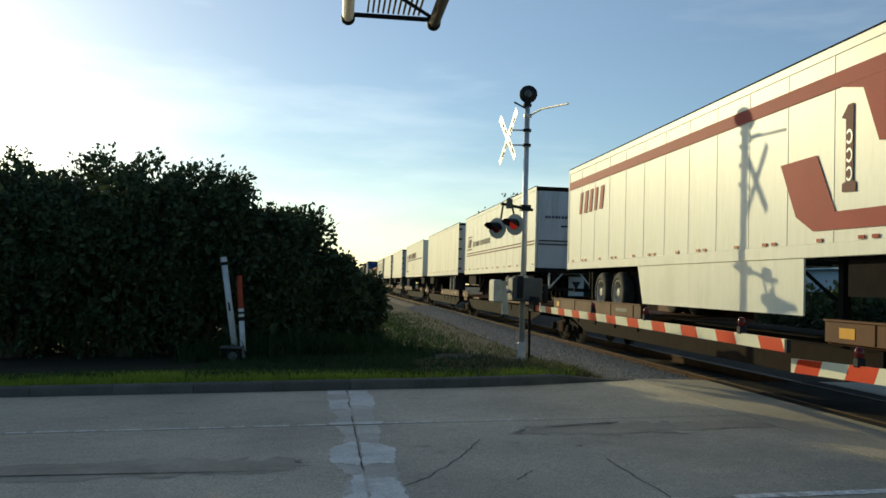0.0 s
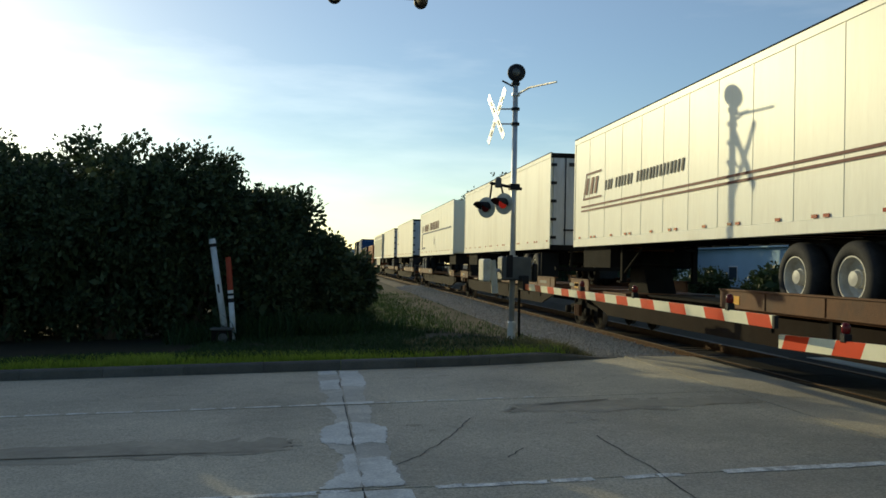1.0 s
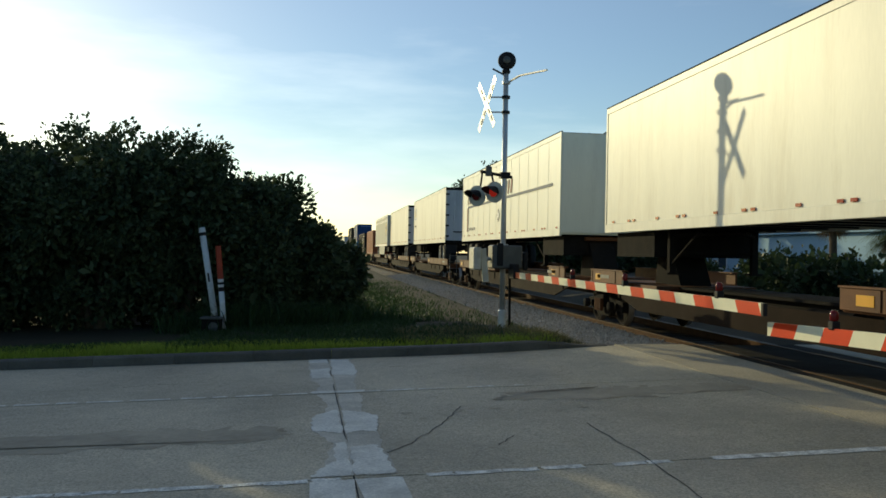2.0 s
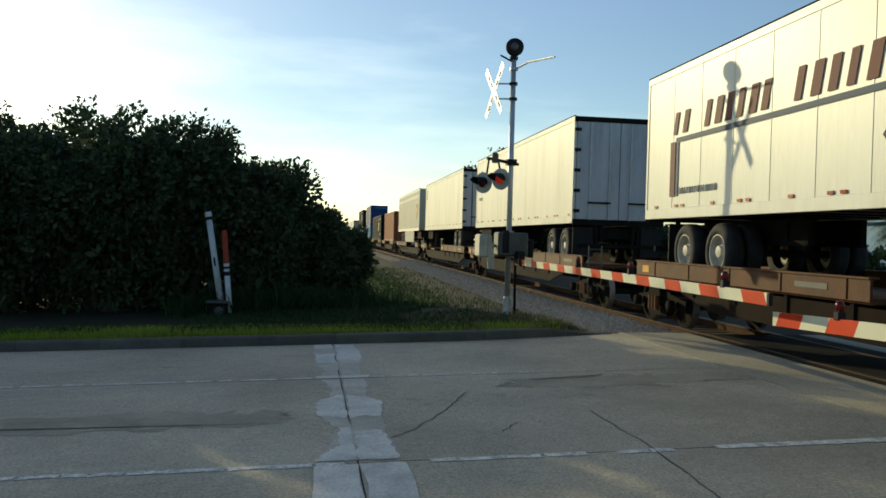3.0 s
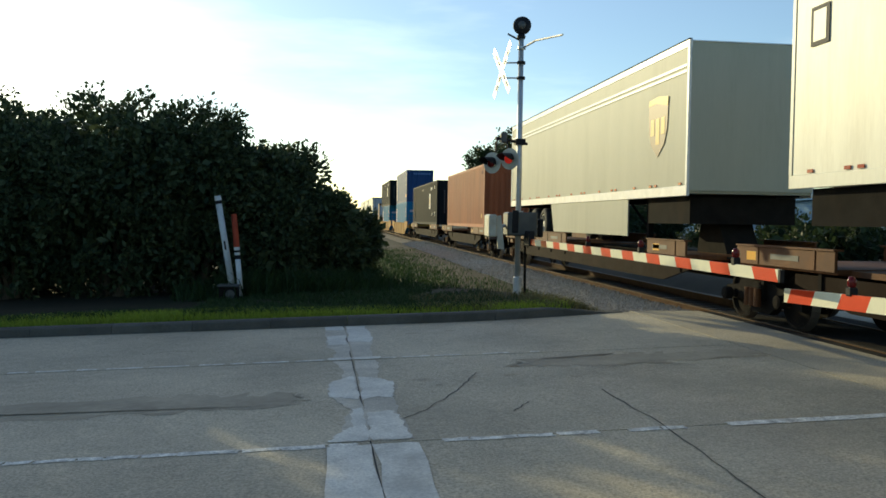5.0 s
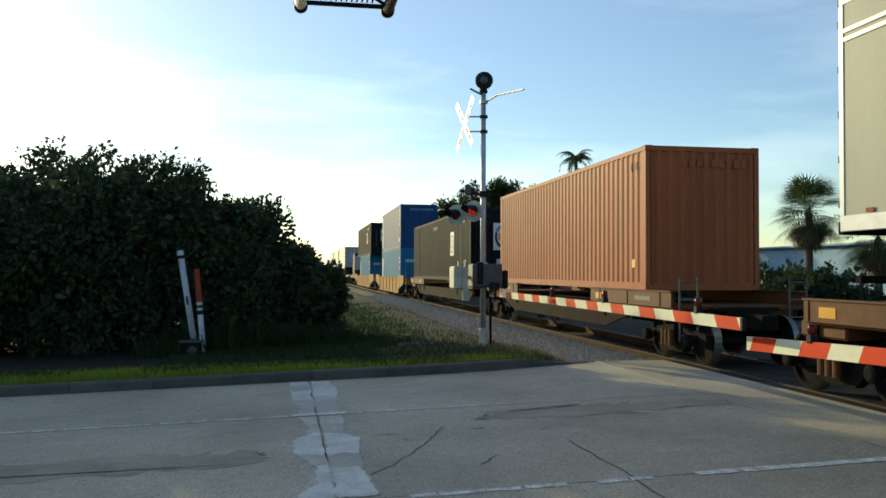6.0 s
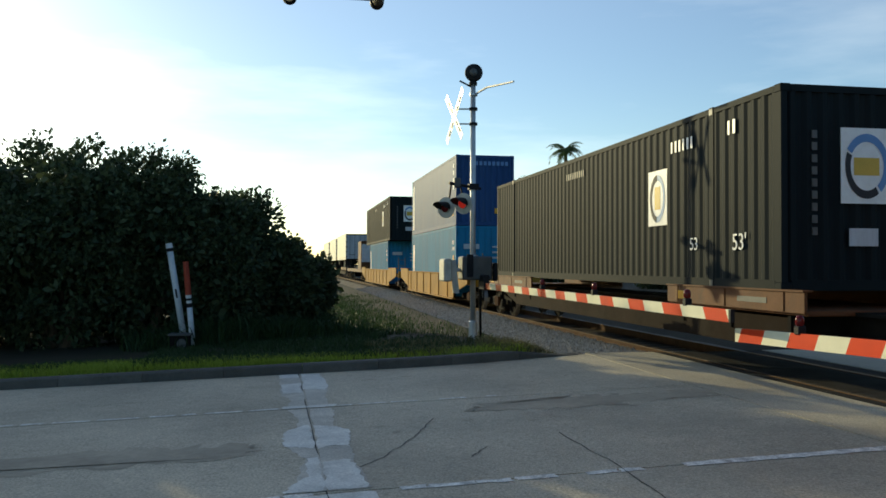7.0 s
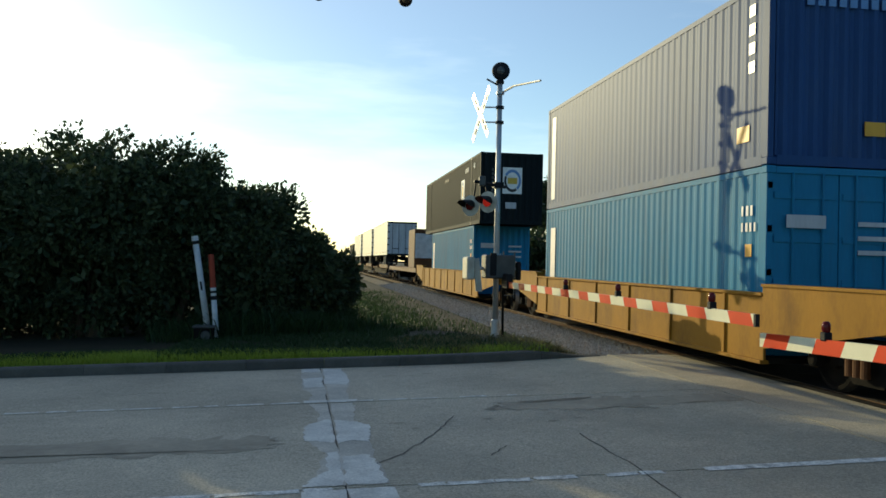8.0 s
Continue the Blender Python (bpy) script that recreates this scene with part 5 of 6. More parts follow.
def build_spine_car(at, L, plat, near_truck, hitch=None, boxes=False):
    """One unit of an intermodal car: centre sill, brown wheel platforms, hitch and truck. plat: spans (y0, y1)."""
    t = rolling("rail_car", "rust-brown intermodal platform car under its load", "rail car", "cars of the train", at)
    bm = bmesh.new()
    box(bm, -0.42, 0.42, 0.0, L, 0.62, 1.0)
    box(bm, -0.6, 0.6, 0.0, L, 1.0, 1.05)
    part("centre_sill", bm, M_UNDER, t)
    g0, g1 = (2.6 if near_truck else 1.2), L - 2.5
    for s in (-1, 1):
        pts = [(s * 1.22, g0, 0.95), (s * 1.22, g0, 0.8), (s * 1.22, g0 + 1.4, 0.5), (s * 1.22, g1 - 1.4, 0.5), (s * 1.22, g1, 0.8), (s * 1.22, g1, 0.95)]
        part("side_girder", pl(pts if s > 0 else pts[::-1], 0.05), M_DECKSHADE, t, "fish-belly side girder in grimy brown darkened for shade")
    for y0, y1 in plat:
        p = part("platform", bx(-1.30, 1.30, y0, y1, 1.0, 1.075, bevel=0.012), M_DECK, t, "rusty brown platform")
        for s in (-1, 1):
            a, b = sorted((s * 1.30, s * 1.345))
            part("side_sill", bx(a, b, y0, y1, 1.03, 1.32, bevel=0.008), M_DECK, p)
            part("sill_flange", bx(*sorted((s * 1.22, s * 1.37)), y0, y1, 1.32, 1.345), M_DECK, p)
        k = y0 + 0.5
        while k < y1:
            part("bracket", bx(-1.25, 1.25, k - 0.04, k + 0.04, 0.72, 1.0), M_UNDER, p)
            part("bracket", bx(-1.36, -1.345, k - 0.03, k + 0.03, 1.05, 1.31), M_DECK, p)
            k += 1.6
        part("stencil_bar", bx(-1.352, -1.347, y0 + 0.9, y0 + 1.7, 1.14, 1.22), M_BOXGREY, p)
        part("yellow_plate", bx(-1.352, -1.347, y1 - 0.7, y1 - 0.35, 1.10, 1.24), M_AMBER, p)
    if hitch is not None:
        h = part("hitch", pl([(-0.35, hitch - 0.9, 1.05), (-0.35, hitch - 0.25, 2.1), (-0.35, hitch + 0.25, 2.1), (-0.35, hitch + 0.5, 1.05)], 0.7), M_UNDER, t, "fifth-wheel hitch stand")
        part("hitch_plate", bx(-0.5, 0.5, hitch - 0.4, hitch + 0.4, 2.08, 2.19, bevel=0.02), M_DECK, h)
        part("hitch_deck", bx(-1.1, 1.1, hitch - 1.4, hitch + 1.2, 0.98, 1.06), M_DECK, t)
    build_truck(t, L - 1.0)
    part("bolster_box", bx(-1.2, 1.2, L - 1.5, L - 0.5, 0.82, 1.05, bevel=0.03), M_DECK, t)
    if near_truck:
        build_truck(t, 1.0)
        part("bolster_box", bx(-1.2, 1.2, 0.5, 1.5, 0.82, 1.05, bevel=0.03), M_DECK, t)
        for s in (-1, 1):
            bm = tb((s * 1.25, 0.15, 0.45), (s * 1.25, 0.15, 1.6), 0.02)
            tube(bm, (s * 0.9, 0.15, 0.45), (s * 0.9, 0.15, 1.6), 0.02)
            for k in range(4):
                tube(bm, (s * 0.9, 0.15, 0.55 + k * 0.32), (s * 1.25, 0.15, 0.55 + k * 0.32), 0.016)
            part("ladder", bm, M_BOXGREY, t)
        part("coupler", bx(-0.15, 0.15, -0.75, 0.05, 0.68, 0.95, bevel=0.03), M_UNDER, t)
    part("brake_pipe", tb((-0.5, 0.2, 0.7), (-0.5, L - 0.2, 0.7), 0.03), M_UNDER, t)
    part("brake_reservoir", tb((-0.75, L * 0.45, 0.75), (-0.75, L * 0.45 + 1.1, 0.75), 0.2, 0.2, 14), M_UNDER, t)


def build_well_car(at, L, well0, well1):
    t = rolling("well_car", "yellow double-stack well car streaked with grime", "rail car", "cars of the train", at)
    for s in (-1, 1):
        a, b = sorted((s * 1.335, s * 1.38))
        w = part("well_side", bx(a, b, well0, well1, 0.32, 1.28, bevel=0.01), M_YELLOW, t, "dirty yellow well side")
        part("top_chord", bx(*sorted((s * 1.27, s * 1.43)), well0, well1, 1.28, 1.33, bevel=0.01), M_YELLOW, w)
        part("bottom_chord", bx(*sorted((s * 1.27, s * 1.43)), well0, well1, 0.27, 0.33, bevel=0.01), M_YELLOW, w)
        k = well0 + 1.2
        while k < well1:
            part("stiffener", bx(*sorted((s * 1.38, s * 1.415)), k - 0.04, k + 0.04, 0.33, 1.28), M_YELLOW, w)
            k += 2.1
        for y0, y1 in ((0.4, well0), (well1, L - 0.4)):
            pts = [(s * 1.36, y0, 0.95 if y0 < well0 else 0.5), (s * 1.36, y1, 0.5 if y0 < well0 else 0.95), (s * 1.36, y1, 1.42), (s * 1.36, y0, 1.42)]
            part("end_gusset", pl(pts if s < 0 else pts[::-1], 0.05), M_YELLOW, t)
            part("end_flange", bx(*sorted((s * 1.2, s * 1.44)), y0, y1, 1.42, 1.46), M_YELLOW, t)
    part("well_floor", bx(-1.3, 1.3, well0, well1, 0.28, 0.36), M_UNDER, t)
    for y0, y1 in ((0.1, well0 - 0.05), (well1 + 0.05, L - 0.1)):
        part("end_platform", bx(-1.3, 1.3, y0, y1, 0.9, 1.1, bevel=0.02), M_YELLOW, t)
    part("end_beam", bx(-1.3, 1.3, -0.02, 0.1, 0.85, 1.25, bevel=0.02), M_YELLOW, t)
    for s in (-1, 1):
        bm = tb((s * 1.28, 0.1, 0.45), (s * 1.28, 0.1, 2.1), 0.022)
        tube(bm, (s * 0.88, 0.1, 0.45), (s * 0.88, 0.1, 2.1), 0.022)
        for k in range(5):
            tube(bm, (s * 0.88, 0.1, 0.55 + k * 0.35), (s * 1.28, 0.1, 0.55 + k * 0.35), 0.017)
        part("ladder", bm, M_BOXGREY, t)
    part("draft_sill", bx(-0.3, 0.3, -0.7, 0.3, 0.6, 0.95), M_UNDER, t)
    build_truck(t, 1.4)
    build_truck(t, L - 1.4)


# painted shapes on the loads
def logo_red(t, L):
    side_shape(t, "red_band", [(L - 0.08, 4.52), (0.08, 4.52), (0.08, 4.74), (L - 0.08, 4.74)], M_RED)
    side_word(t, L - 1.15, 3.74, 0.6, 5, 0.34, 0.12, M_RED)
    side_shape(t, "red_swoosh", [(3.95, 3.64), (3.49, 2.81), (3.03, 2.58), (0.6, 2.55), (0.6, 2.80), (2.48, 2.82), (2.95, 3.66)], M_RED)
    side_shape(t, "red_swoosh", [(2.38, 4.518), (1.87, 4.40), (1.53, 3.65), (0.6, 3.62), (0.6, 4.518)], M_RED)
    side_shape(t, "maroon_numeral", [(2.33, 3.07), (2.02, 3.05), (2.02, 3.18), (2.08, 3.2), (2.08, 4.24), (2.2, 4.24), (2.35, 4.08), (2.25, 4.05), (2.25, 3.2), (2.33, 3.18)], M_MAROON)
    for z in (3.3, 3.55, 3.8):
        ring_shape(t, "white_ring", 2.165, z, 0.075, 0.1, 0.35, M_SIGN, -1.324, 0.6, 5.7)


def logo_lines(t, L):
    for z in (3.12, 3.23):
        side_shape(t, "maroon_line", [(L - 0.7, z), (0.1, z), (0.1, z + 0.045), (L - 0.7, z + 0.045)], M_MAROON)
    y = L - 0.85
    for a, b, c, d in ((0.0, 1.5, 3.42, 3.47), (0.0, 1.2, 4.06, 4.11)):
        side_shape(t, "logo_frame", [(y - a - (0.25 if c > 4 else 0), c), (y - b - (0.25 if c > 4 else 0), c), (y - b - (0.25 if c > 4 else 0), d), (y - a - (0.25 if c > 4 else 0), d)], M_MAROON)
    side_shape(t, "logo_frame", [(y, 3.42), (y - 0.06, 3.42), (y - 0.31, 4.1), (y - 0.25, 4.1)], M_MAROON)
    side_word(t, y - 0.2, 3.55, 0.42, 3, 0.26, 0.1, M_MAROON, 0.14)
    side_word(t, y - 1.75, 3.56, 0.24, 3, 0.13, 0.07, M_INK, 0.06)
    side_word(t, y - 2.5, 3.56, 0.24, 6, 0.13, 0.07, M_INK, 0.06)
    side_word(t, y - 3.9, 3.56, 0.24, 14, 0.12, 0.065, M_INK, 0.06)
    part("maroon_line", bx(-1.2, 1.2, -0.05, -0.018, 3.12, 3.16), M_INK, t)
    part("maroon_line", bx(-1.2, 1.2, -0.05, -0.018, 3.24, 3.28), M_INK, t)
    for k in range(17):
        if k != 9:
            part("lettering_bar", bx(-0.98 + k * 0.115, -0.98 + k * 0.115 + (0.085, 0.06, 0.075)[k % 3], -0.05, -0.018, 4.04, 4.12), M_SLATE, t)
    for x in (-1.27, 0.68):
        flap = part("pale_flap", bx(x, x + 0.59, 2.80, 2.83, 1.36, 2.08), M_STUCCO, t, "pale mud flap with a dark triangle")
        part("triangle", pl([(x + 0.12, 2.796, 1.9), (x + 0.295, 2.796, 1.58), (x + 0.47, 2.796, 1.9)], 0.003), M_INK, flap)
    part("emblem", pl([(-0.1, -0.05, 3.72), (0.22, -0.05, 3.72), (0.36, -0.05, 3.92), (0.02, -0.05, 3.92)], 0.02), M_SLATE, t)
    for a, b in ((-0.42, -0.16), (0.3, 0.9)):
        part("lettering_bar", bx(a, b, -0.05, -0.018, 3.74, 3.8), M_SLATE, t)


def logo_round_end(t, L):
    part("round_emblem", lt([(0.3, 0), (0.3, 0.006)], (0.05, -0.06, 4.1), (0, -1, 0), 28), M_INK, t, "dark round emblem")
    part("number_bar", bx(-0.75, -0.35, -0.066, -0.06, 4.72, 4.84), M_INK, t)


def logo_words(t, L):
    y = L - 1.35
    side_word(t, y, 3.82, 0.42, 2, 0.26, 0.16, M_MAROON)
    side_word(t, y - 1.35, 3.82, 0.46, 6, 0.3, 0.1, M_MAROON)
    side_word(t, y - 4.3, 3.82, 0.48, 11, 0.3, 0.12, M_MAROON)
    side_shape(t, "slate_line", [(L - 1.5, 3.66), (0.8, 3.66), (0.8, 3.75), (L - 1.5, 3.75)], M_SLATE)
    side_shape(t, "maroon_bar", [(L - 1.25, 2.62), (L - 1.48, 2.62), (L - 1.48, 3.68), (L - 1.25, 3.68)], M_MAROON)
    side_shape(t, "slate_line", [(L - 1.56, 2.62), (L - 1.62, 2.62), (L - 1.62, 3.66), (L - 1.56, 3.66)], M_SLATE)
    side_word(t, L - 1.7, 2.66, 0.12, 14, 0.07, 0.045, M_SLATE, 0.0)
    side_shape(t, "diamond_placard", [(8.2, 2.85), (7.95, 3.1), (8.2, 3.35), (8.45, 3.1)][::-1], M_INK)
    side_shape(t, "diamond_placard", [(8.2, 2.92), (8.02, 3.1), (8.2, 3.28), (8.38, 3.1)][::-1], M_SIGN, -1.322)


def logo_small(t, L):
    ring_shape(t, "logo_ring", L - 1.15, 4.22, 0.36, 0.42, 0.28, M_LOGOBLUE, -1.32, 2.0, 5.6)
    ring_shape(t, "logo_ring", L - 1.15, 4.22, 0.34, 0.40, 0.28, M_INK, -1.32, -0.6, 2.0)
    side_shape(t, "logo_mark", [(L - 1.05, 4.05), (L - 1.25, 4.05), (L - 1.25, 4.4), (L - 1.05, 4.4)], M_GOLD)
    side_word(t, L - 0.75, 3.35, 0.14, 8, 0.06, 0.04, M_INK, 0.0)


def logo_box(t, L):
    side_shape(t, "outline_mark", [(L - 0.5, 4.2), (L - 0.95, 4.2), (L - 0.95, 4.75), (L - 0.5, 4.75)], M_INK)
    side_shape(t, "outline_mark", [(L - 0.57, 4.26), (L - 0.88, 4.26), (L - 0.88, 4.69), (L - 0.57, 4.69)], M_CREAM, -1.323)
    part("lettering_bar", bx(-0.75, -0.45, -0.1, -0.06, 4.55, 4.7), M_INK, t)
    part("lettering_bar", bx(0.55, 0.95, -0.1, -0.06, 4.55, 4.66), M_INK, t)


def logo_shield(t, L):
    for z in (4.58, 4.69):
        side_shape(t, "white_line", [(L - 0.1, z), (0.1, z), (0.1, z + 0.05), (L - 0.1, z + 0.05)], M_SIGN)
    side_shape(t, "shield", [(2.06, 4.12), (2.02, 3.6), (1.88, 3.3), (1.52, 3.04), (1.16, 3.3), (1.02, 3.6), (0.97, 4.22), (1.5, 4.27)], M_SHIELD, label="brown shield emblem")
    side_shape(t, "shield_top", [(2.06, 4.14), (1.6, 4.16), (1.0, 4.05), (0.97, 4.24), (1.5, 4.3), (2.0, 4.26)], M_GOLD, -1.323)
    for y, z0, z1 in ((1.9, 3.5, 3.85), (1.62, 3.3, 3.85), (1.33, 3.5, 3.85)):
        side_shape(t, "gold_mark", [(y, z0), (y - 0.2, z0), (y - 0.2, z1), (y, z1)], M_GOLD, -1.323)


def logo_charcoal(t, L, hw, z0, H, side=True, nums=True):
    x = -hw - 0.004
    s = z0 - 1.32
    side_shape(t, "logo_panel", [(4.4, 2.4 + s), (3.6, 2.4 + s), (3.6, 3.42 + s), (4.4, 3.42 + s)], M_SIGN, x, "white panel with a round emblem")
    ring_shape(t, "logo_ring", 4.0, 2.9 + s, 0.32, 0.44, 0.25, M_LOGOBLUE, x - 0.006, 1.6, 4.9)
    ring_shape(t, "logo_ring", 4.0, 2.9 + s, 0.32, 0.44, 0.25, M_INK, x - 0.006, -1.5, 1.5)
    side_shape(t, "logo_mark", [(4.12, 2.7 + s), (3.88, 2.7 + s), (3.88, 3.12 + s), (4.12, 3.12 + s)], M_GOLD, x - 0.004)
    if nums:
        lettering("length_mark", "53'", 0.36, M_SIGN, t, Matrix.Translation((x - 0.004, 1.32, 1.91 + s)) @ pose(0, 0, 0, 90, 0, -90))
        lettering("length_mark", "53", 0.30, M_SIGN, t, Matrix.Translation((x - 0.004, 2.72, 1.93 + s)) @ pose(0, 0, 0, 90, 0, -90))
    side_word(t, 3.44, 3.66 + s, 0.2, 6, 0.09, 0.06, M_SIGN, 0.0, x)
    side_word(t, 1.45, 3.7 + s, 0.22, 2, 0.09, 0.06, M_SIGN, 0.0, x)
    side_word(t, 9.2, 3.72 + s, 0.15, 10, 0.08, 0.05, M_BOXGREY, 0.0, x)
    # the end that faces the road
    p = part("logo_panel", bx(-0.38, 0.42, -0.02, -0.004, 2.55 + s, 3.62 + s), M_SIGN, t, "white panel with a round emblem")
    ring_shape(p, "logo_ring", 0.02, 3.08 + s, 0.36, 0.46, 0.25, M_LOGOBLUE, 0, -0.9, 2.6, end=-0.026)
    ring_shape(p, "logo_ring", 0.02, 3.08 + s, 0.34, 0.46, 0.25, M_INK, 0, 2.7, 5.3, end=-0.026)
    part("logo_mark", bx(-0.18, 0.22, -0.026, -0.02, 2.95 + s, 3.2 + s), M_GOLD, p)
    part("placard", bx(-0.25, 0.2, -0.02, -0.004, 1.95 + s, 2.2 + s), M_DOOR, t)
    for k in range(9):
        part("lettering_block", bx(-0.83, -0.75, -0.02, -0.004, 2.1 + s + k * 0.17, 2.21 + s + k * 0.17), M_BOXGREY, t)


def logo_charcoal_far(t, L, hw, z0, H):
    logo_charcoal(t, L, hw, z0, H, nums=False)


def logo_blue(t, L, hw, z0, H):
    x = -hw - 0.004
    side_shape(t, "white_bar", [(11.7, z0 + 0.1), (11.25, z0 + 0.1), (11.25, z0 + H - 0.55), (11.7, z0 + H - 0.55)], M_SIGN, x, "tall white stripe")
    side_word(t, 0.75, z0 + H - 0.75, 0.16, 3, 0.09, 0.05, M_SIGN, 0.0, x)
    side_word(t, 0.75, z0 + H - 1.0, 0.14, 4, 0.08, 0.05, M_SIGN, 0.0, x)
    side_shape(t, "yellow_plate", [(0.62, z0 + H - 1.4), (0.42, z0 + H - 1.4), (0.42, z0 + H - 1.2), (0.62, z0 + H - 1.2)], M_AMBER, x)
    part("placard", bx(-0.9, -0.25, -0.03, -0.015, z0 + 1.95, z0 + 2.15), M_DOOR, t)
    for k in range(3):
        part("lettering_bar", bx(0.3, 0.85, -0.03, -0.015, z0 + 2.0 - k * 0.22, z0 + 2.07 - k * 0.22), M_DOOR, t)


def logo_navy(t, L, hw, z0, H):
    x = -hw - 0.004
    side_shape(t, "white_bar", [(11.75, z0 + 0.25), (11.4, z0 + 0.25), (11.4, z0 + H - 0.3), (11.75, z0 + H - 0.3)], M_SIGN, x, "tall white stripe")
    side_shape(t, "yellow_plate", [(0.95, z0 + 0.42), (0.55, z0 + 0.42), (0.55, z0 + 0.68), (0.95, z0 + 0.68)], M_AMBER, x)
    for k in range(4):
        side_shape(t, "lettering_bar", [(0.6, z0 + H - 0.5 - k * 0.3), (0.42, z0 + H - 0.5 - k * 0.3), (0.42, z0 + H - 0.32 - k * 0.3), (0.6, z0 + H - 0.32 - k * 0.3)], M_SIGN, x)
    part("yellow_plate", bx(0.4, 0.75, -0.006, 0.012, z0 + 0.5, z0 + 0.72), M_AMBER, t)
    for k in range(9):
        part("lettering_block", bx(-0.6 + k * 0.18, -0.48 + k * 0.18, -0.006, 0.012, z0 + H - 0.42, z0 + H - 0.26), M_LOGOBLUE, t)


def logo_brown(t, L, hw, z0, H):
    x = -hw - 0.004
    side_word(t, 0.75, z0 + H - 0.45, 0.16, 4, 0.09, 0.05, M_MAROON, 0.0, x)
    side_shape(t, "yellow_plate", [(0.7, z0 + 0.45), (0.52, z0 + 0.45), (0.52, z0 + 0.62), (0.7, z0 + 0.62)], M_AMBER, x)
    for k in range(9):
        part("lettering_block", bx(-0.45 + k * 0.16, -0.34 + k * 0.16, -0.006, 0.012, z0 + H - 0.42, z0 + H - 0.27), M_BROWNBOX, t)


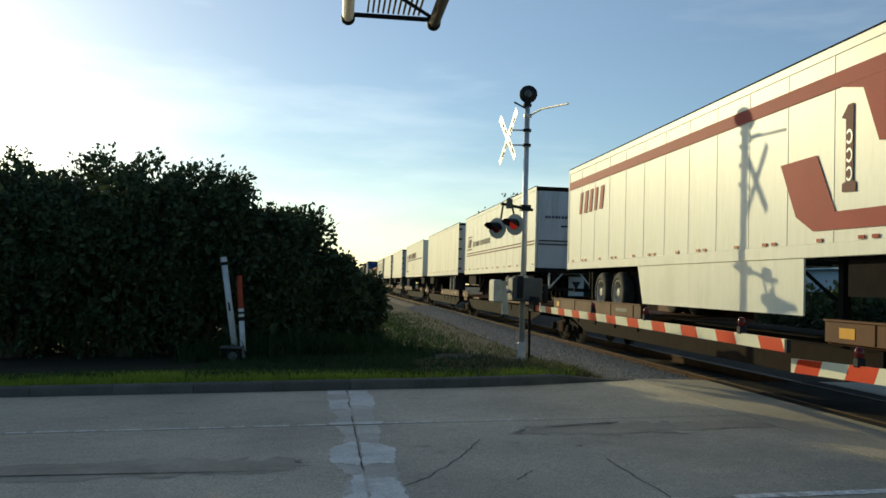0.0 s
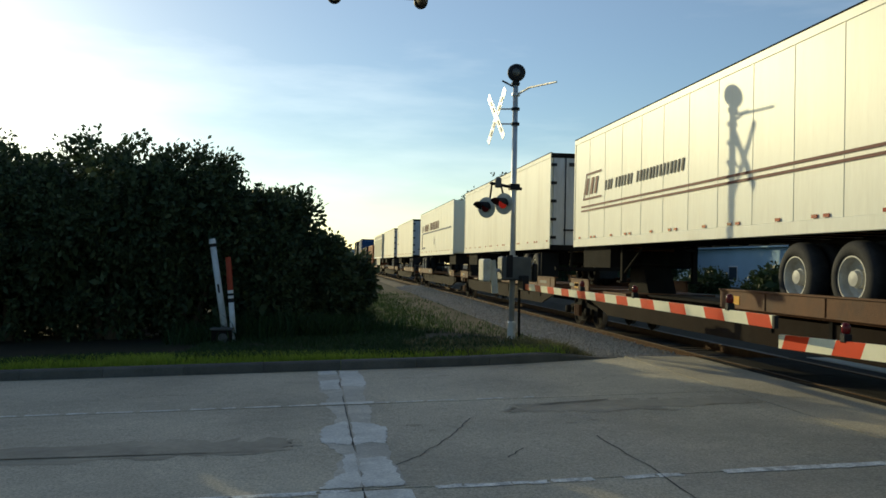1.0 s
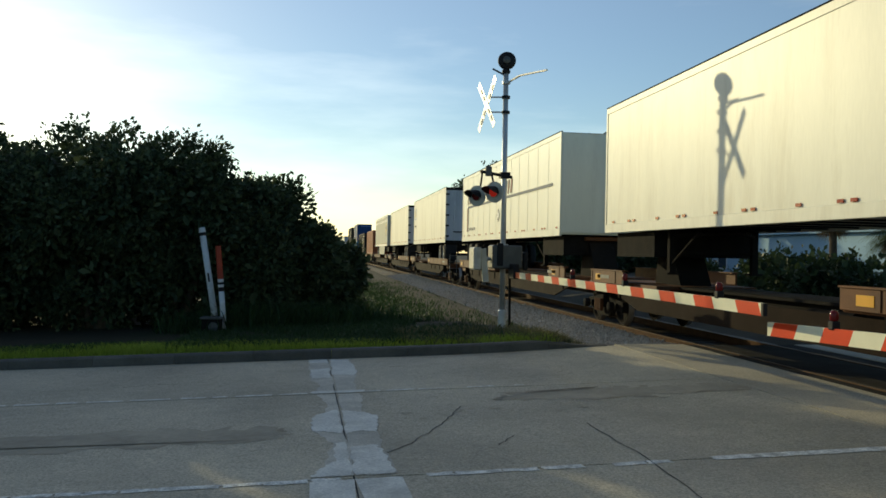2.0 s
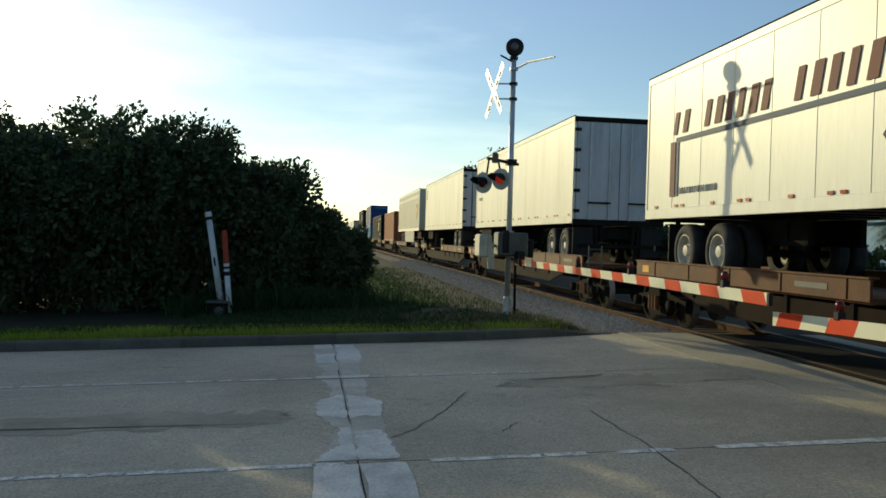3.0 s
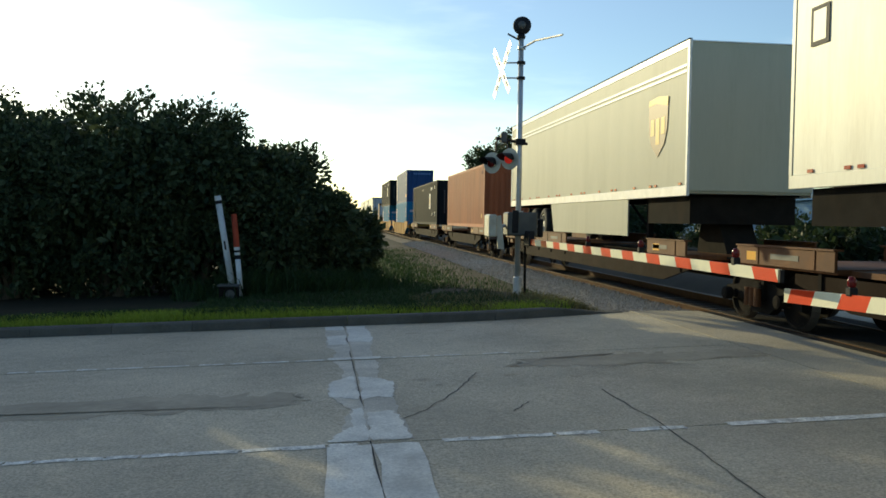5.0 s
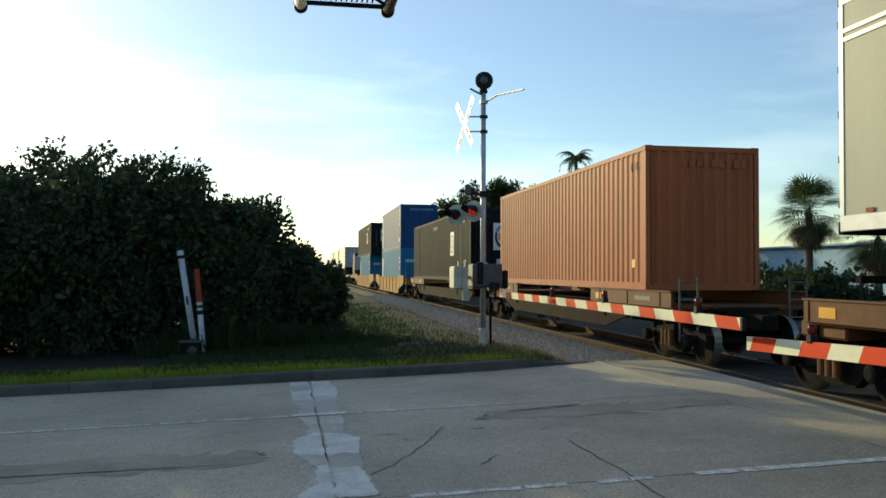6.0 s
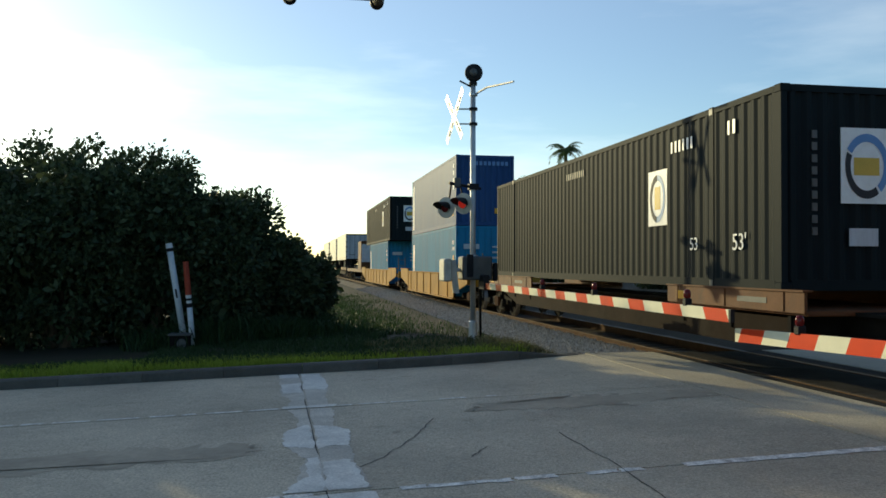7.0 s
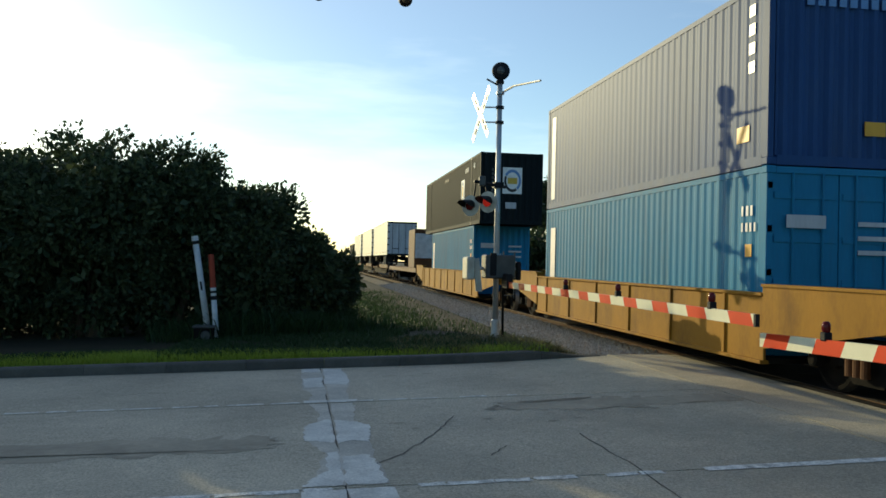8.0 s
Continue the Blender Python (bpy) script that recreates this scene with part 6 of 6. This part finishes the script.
def build_train():
    build_trailer("white trailer with a red band, swoosh shapes and side skirts", 8.45, 16.15, M_WHITE, False, skirt=True, logos=logo_red, wheels_at=3.8)
    build_trailer("white trailer with maroon lines and dark wheels", 28.8, 16.15, M_WHITE, True, logos=logo_lines, wheels_at=4.3, roll=True)
    build_trailer("plain cream trailer with a dark round emblem on its doors", 47.5, 16.15, M_CREAM, True, ribs=16, logos=logo_round_end)
    build_trailer("white trailer with maroon lettering blocks and a slate line", 67.45, 16.15, M_WHITE, False, logos=logo_words)
    build_trailer("weathered cream trailer with a small round mark", 88.95, 14.75, M_CREAM, True, ribs=16, logos=logo_small, wheels_at=1.5, door=M_DOOR)
    build_trailer("weathered cream trailer with dark door rods", 107.45, 15.05, M_CREAM, True, ribs=16, logos=logo_box, wheels_at=1.6)
    build_trailer("grey trailer with white lines, brown shield and side skirts", 126.2, 16.15, M_GREY, False, top=5.18, skirt=True, ribs=16, rail=M_SIGN, logos=logo_shield, wheels_at=4.2)
    build_container("rusty brown corrugated forty-foot container", 148.63, 12.19, 2.44, 1.33, 2.896, M_BROWNBOX, False, logo_brown)
    build_container("charcoal corrugated container with white panel emblems", 165.51, 16.15, 2.59, 1.32, 2.9, M_DARKBOX, False, logo_charcoal, extra_posts=(1.9, 14.1))
    build_container("light blue corrugated container sitting in a well car", 188.87, 12.19, 2.44, 0.37, 2.896, M_BLUE, True, logo_blue, depth=0.018)
    build_container("steel-blue container stacked on a light blue one", 188.87, 12.19, 2.44, 3.28, 2.896, M_NAVY, False, logo_navy, depth=0.012)
    build_container("light blue corrugated container low in a well car", 212.3, 12.19, 2.44, 0.37, 2.896, M_BLUE, False, logo_blue)
    build_container("charcoal container stacked on a blue one", 210.7, 16.15, 2.59, 3.28, 2.9, M_DARKBOX, False, logo_charcoal_far, extra_posts=(1.9, 14.1))
    for i, at in enumerate((251.9, 271.0, 290.2)):
        build_trailer("white trailer on a far car of the train", at, 16.15, M_WHITE, True)
    build_container("dark container far down the train", 312.0, 12.19, 2.44, 1.33, 2.896, M_DARKBOX, False)
    # cars
    for at, L, plat, nt, h in ((6.9, 19.9, ((1.0, 4.2), (11.4, 19.0)), True, 2.5), (26.8, 19.3, ((0.8, 9.2), (16.6, 18.2)), False, 15.9), (46.1, 19.5, ((0.6, 8.3), (16.2, 18.4)), False, 16.3), (65.6, 18.9, ((1.2, 2.8), (10.4, 18.3)), False, 2.4),
                               (87.4, 18.6, ((0.4, 8.2), (14.9, 17.8)), True, 14.4), (106.0, 18.9, ((0.5, 8.4), (15.2, 18.0)), False, 14.6), (124.9, 19.0, ((1.2, 3.2), (9.6, 18.2)), False, 2.4),
                               (146.9, 15.9, ((0.3, 4.6), (11.2, 15.4)), True, None), (164.0, 19.4, ((0.9, 5.0), (13.6, 18.6)), False, None),
                               (250.2, 19.3, ((0.5, 9.0),), True, 16.0), (269.5, 19.2, ((0.5, 9.0),), False, 16.0), (288.7, 19.2, ((0.5, 9.0),), False, 16.0), (310.5, 16.0, ((0.5, 15.0),), True, None)):
        build_spine_car(at, L, plat, nt, h)
    build_well_car(185.4, 19.2, 3.2, 15.9)
    build_well_car(206.2, 24.0, 4.2, 20.8)
    # a brown bulkhead load with a tarpaulin between the stacks and the far trailers
    m = rolling("bulkhead_car", "brown bulkhead flat car with a white tarpaulin on its end", "rail car", "cars of the train", 231.2)
    part("deck", bx(-1.3, 1.3, 0, 18.2, 0.95, 1.25, bevel=0.02), M_DECK, m)
    part("bulkhead", bx(-1.3, 1.3, 0.9, 4.2, 1.25, 3.8, bevel=0.03), M_DECK, m)
    part("tarpaulin", bx(-1.25, 1.0, 0.84, 0.9, 1.9, 3.5), M_TARP, m, "crumpled white tarpaulin")
    build_truck(m, 2.0)
    build_truck(m, 16.5)


def motions():
    for t, at in TRAIN:
        walk(t, [(k, pose(XC, at - SPEED * k, 0)) for k in (0.0, 2.0, 4.0, 6.0, 8.0)])


build_ground()
build_beyond()
build_bushes()
build_grass()
build_signal()
build_posts()
build_cantilever()
build_train()
build_kerb()
build_track()
road_thing = build_road()
build_road_marks(road_thing)
motions()
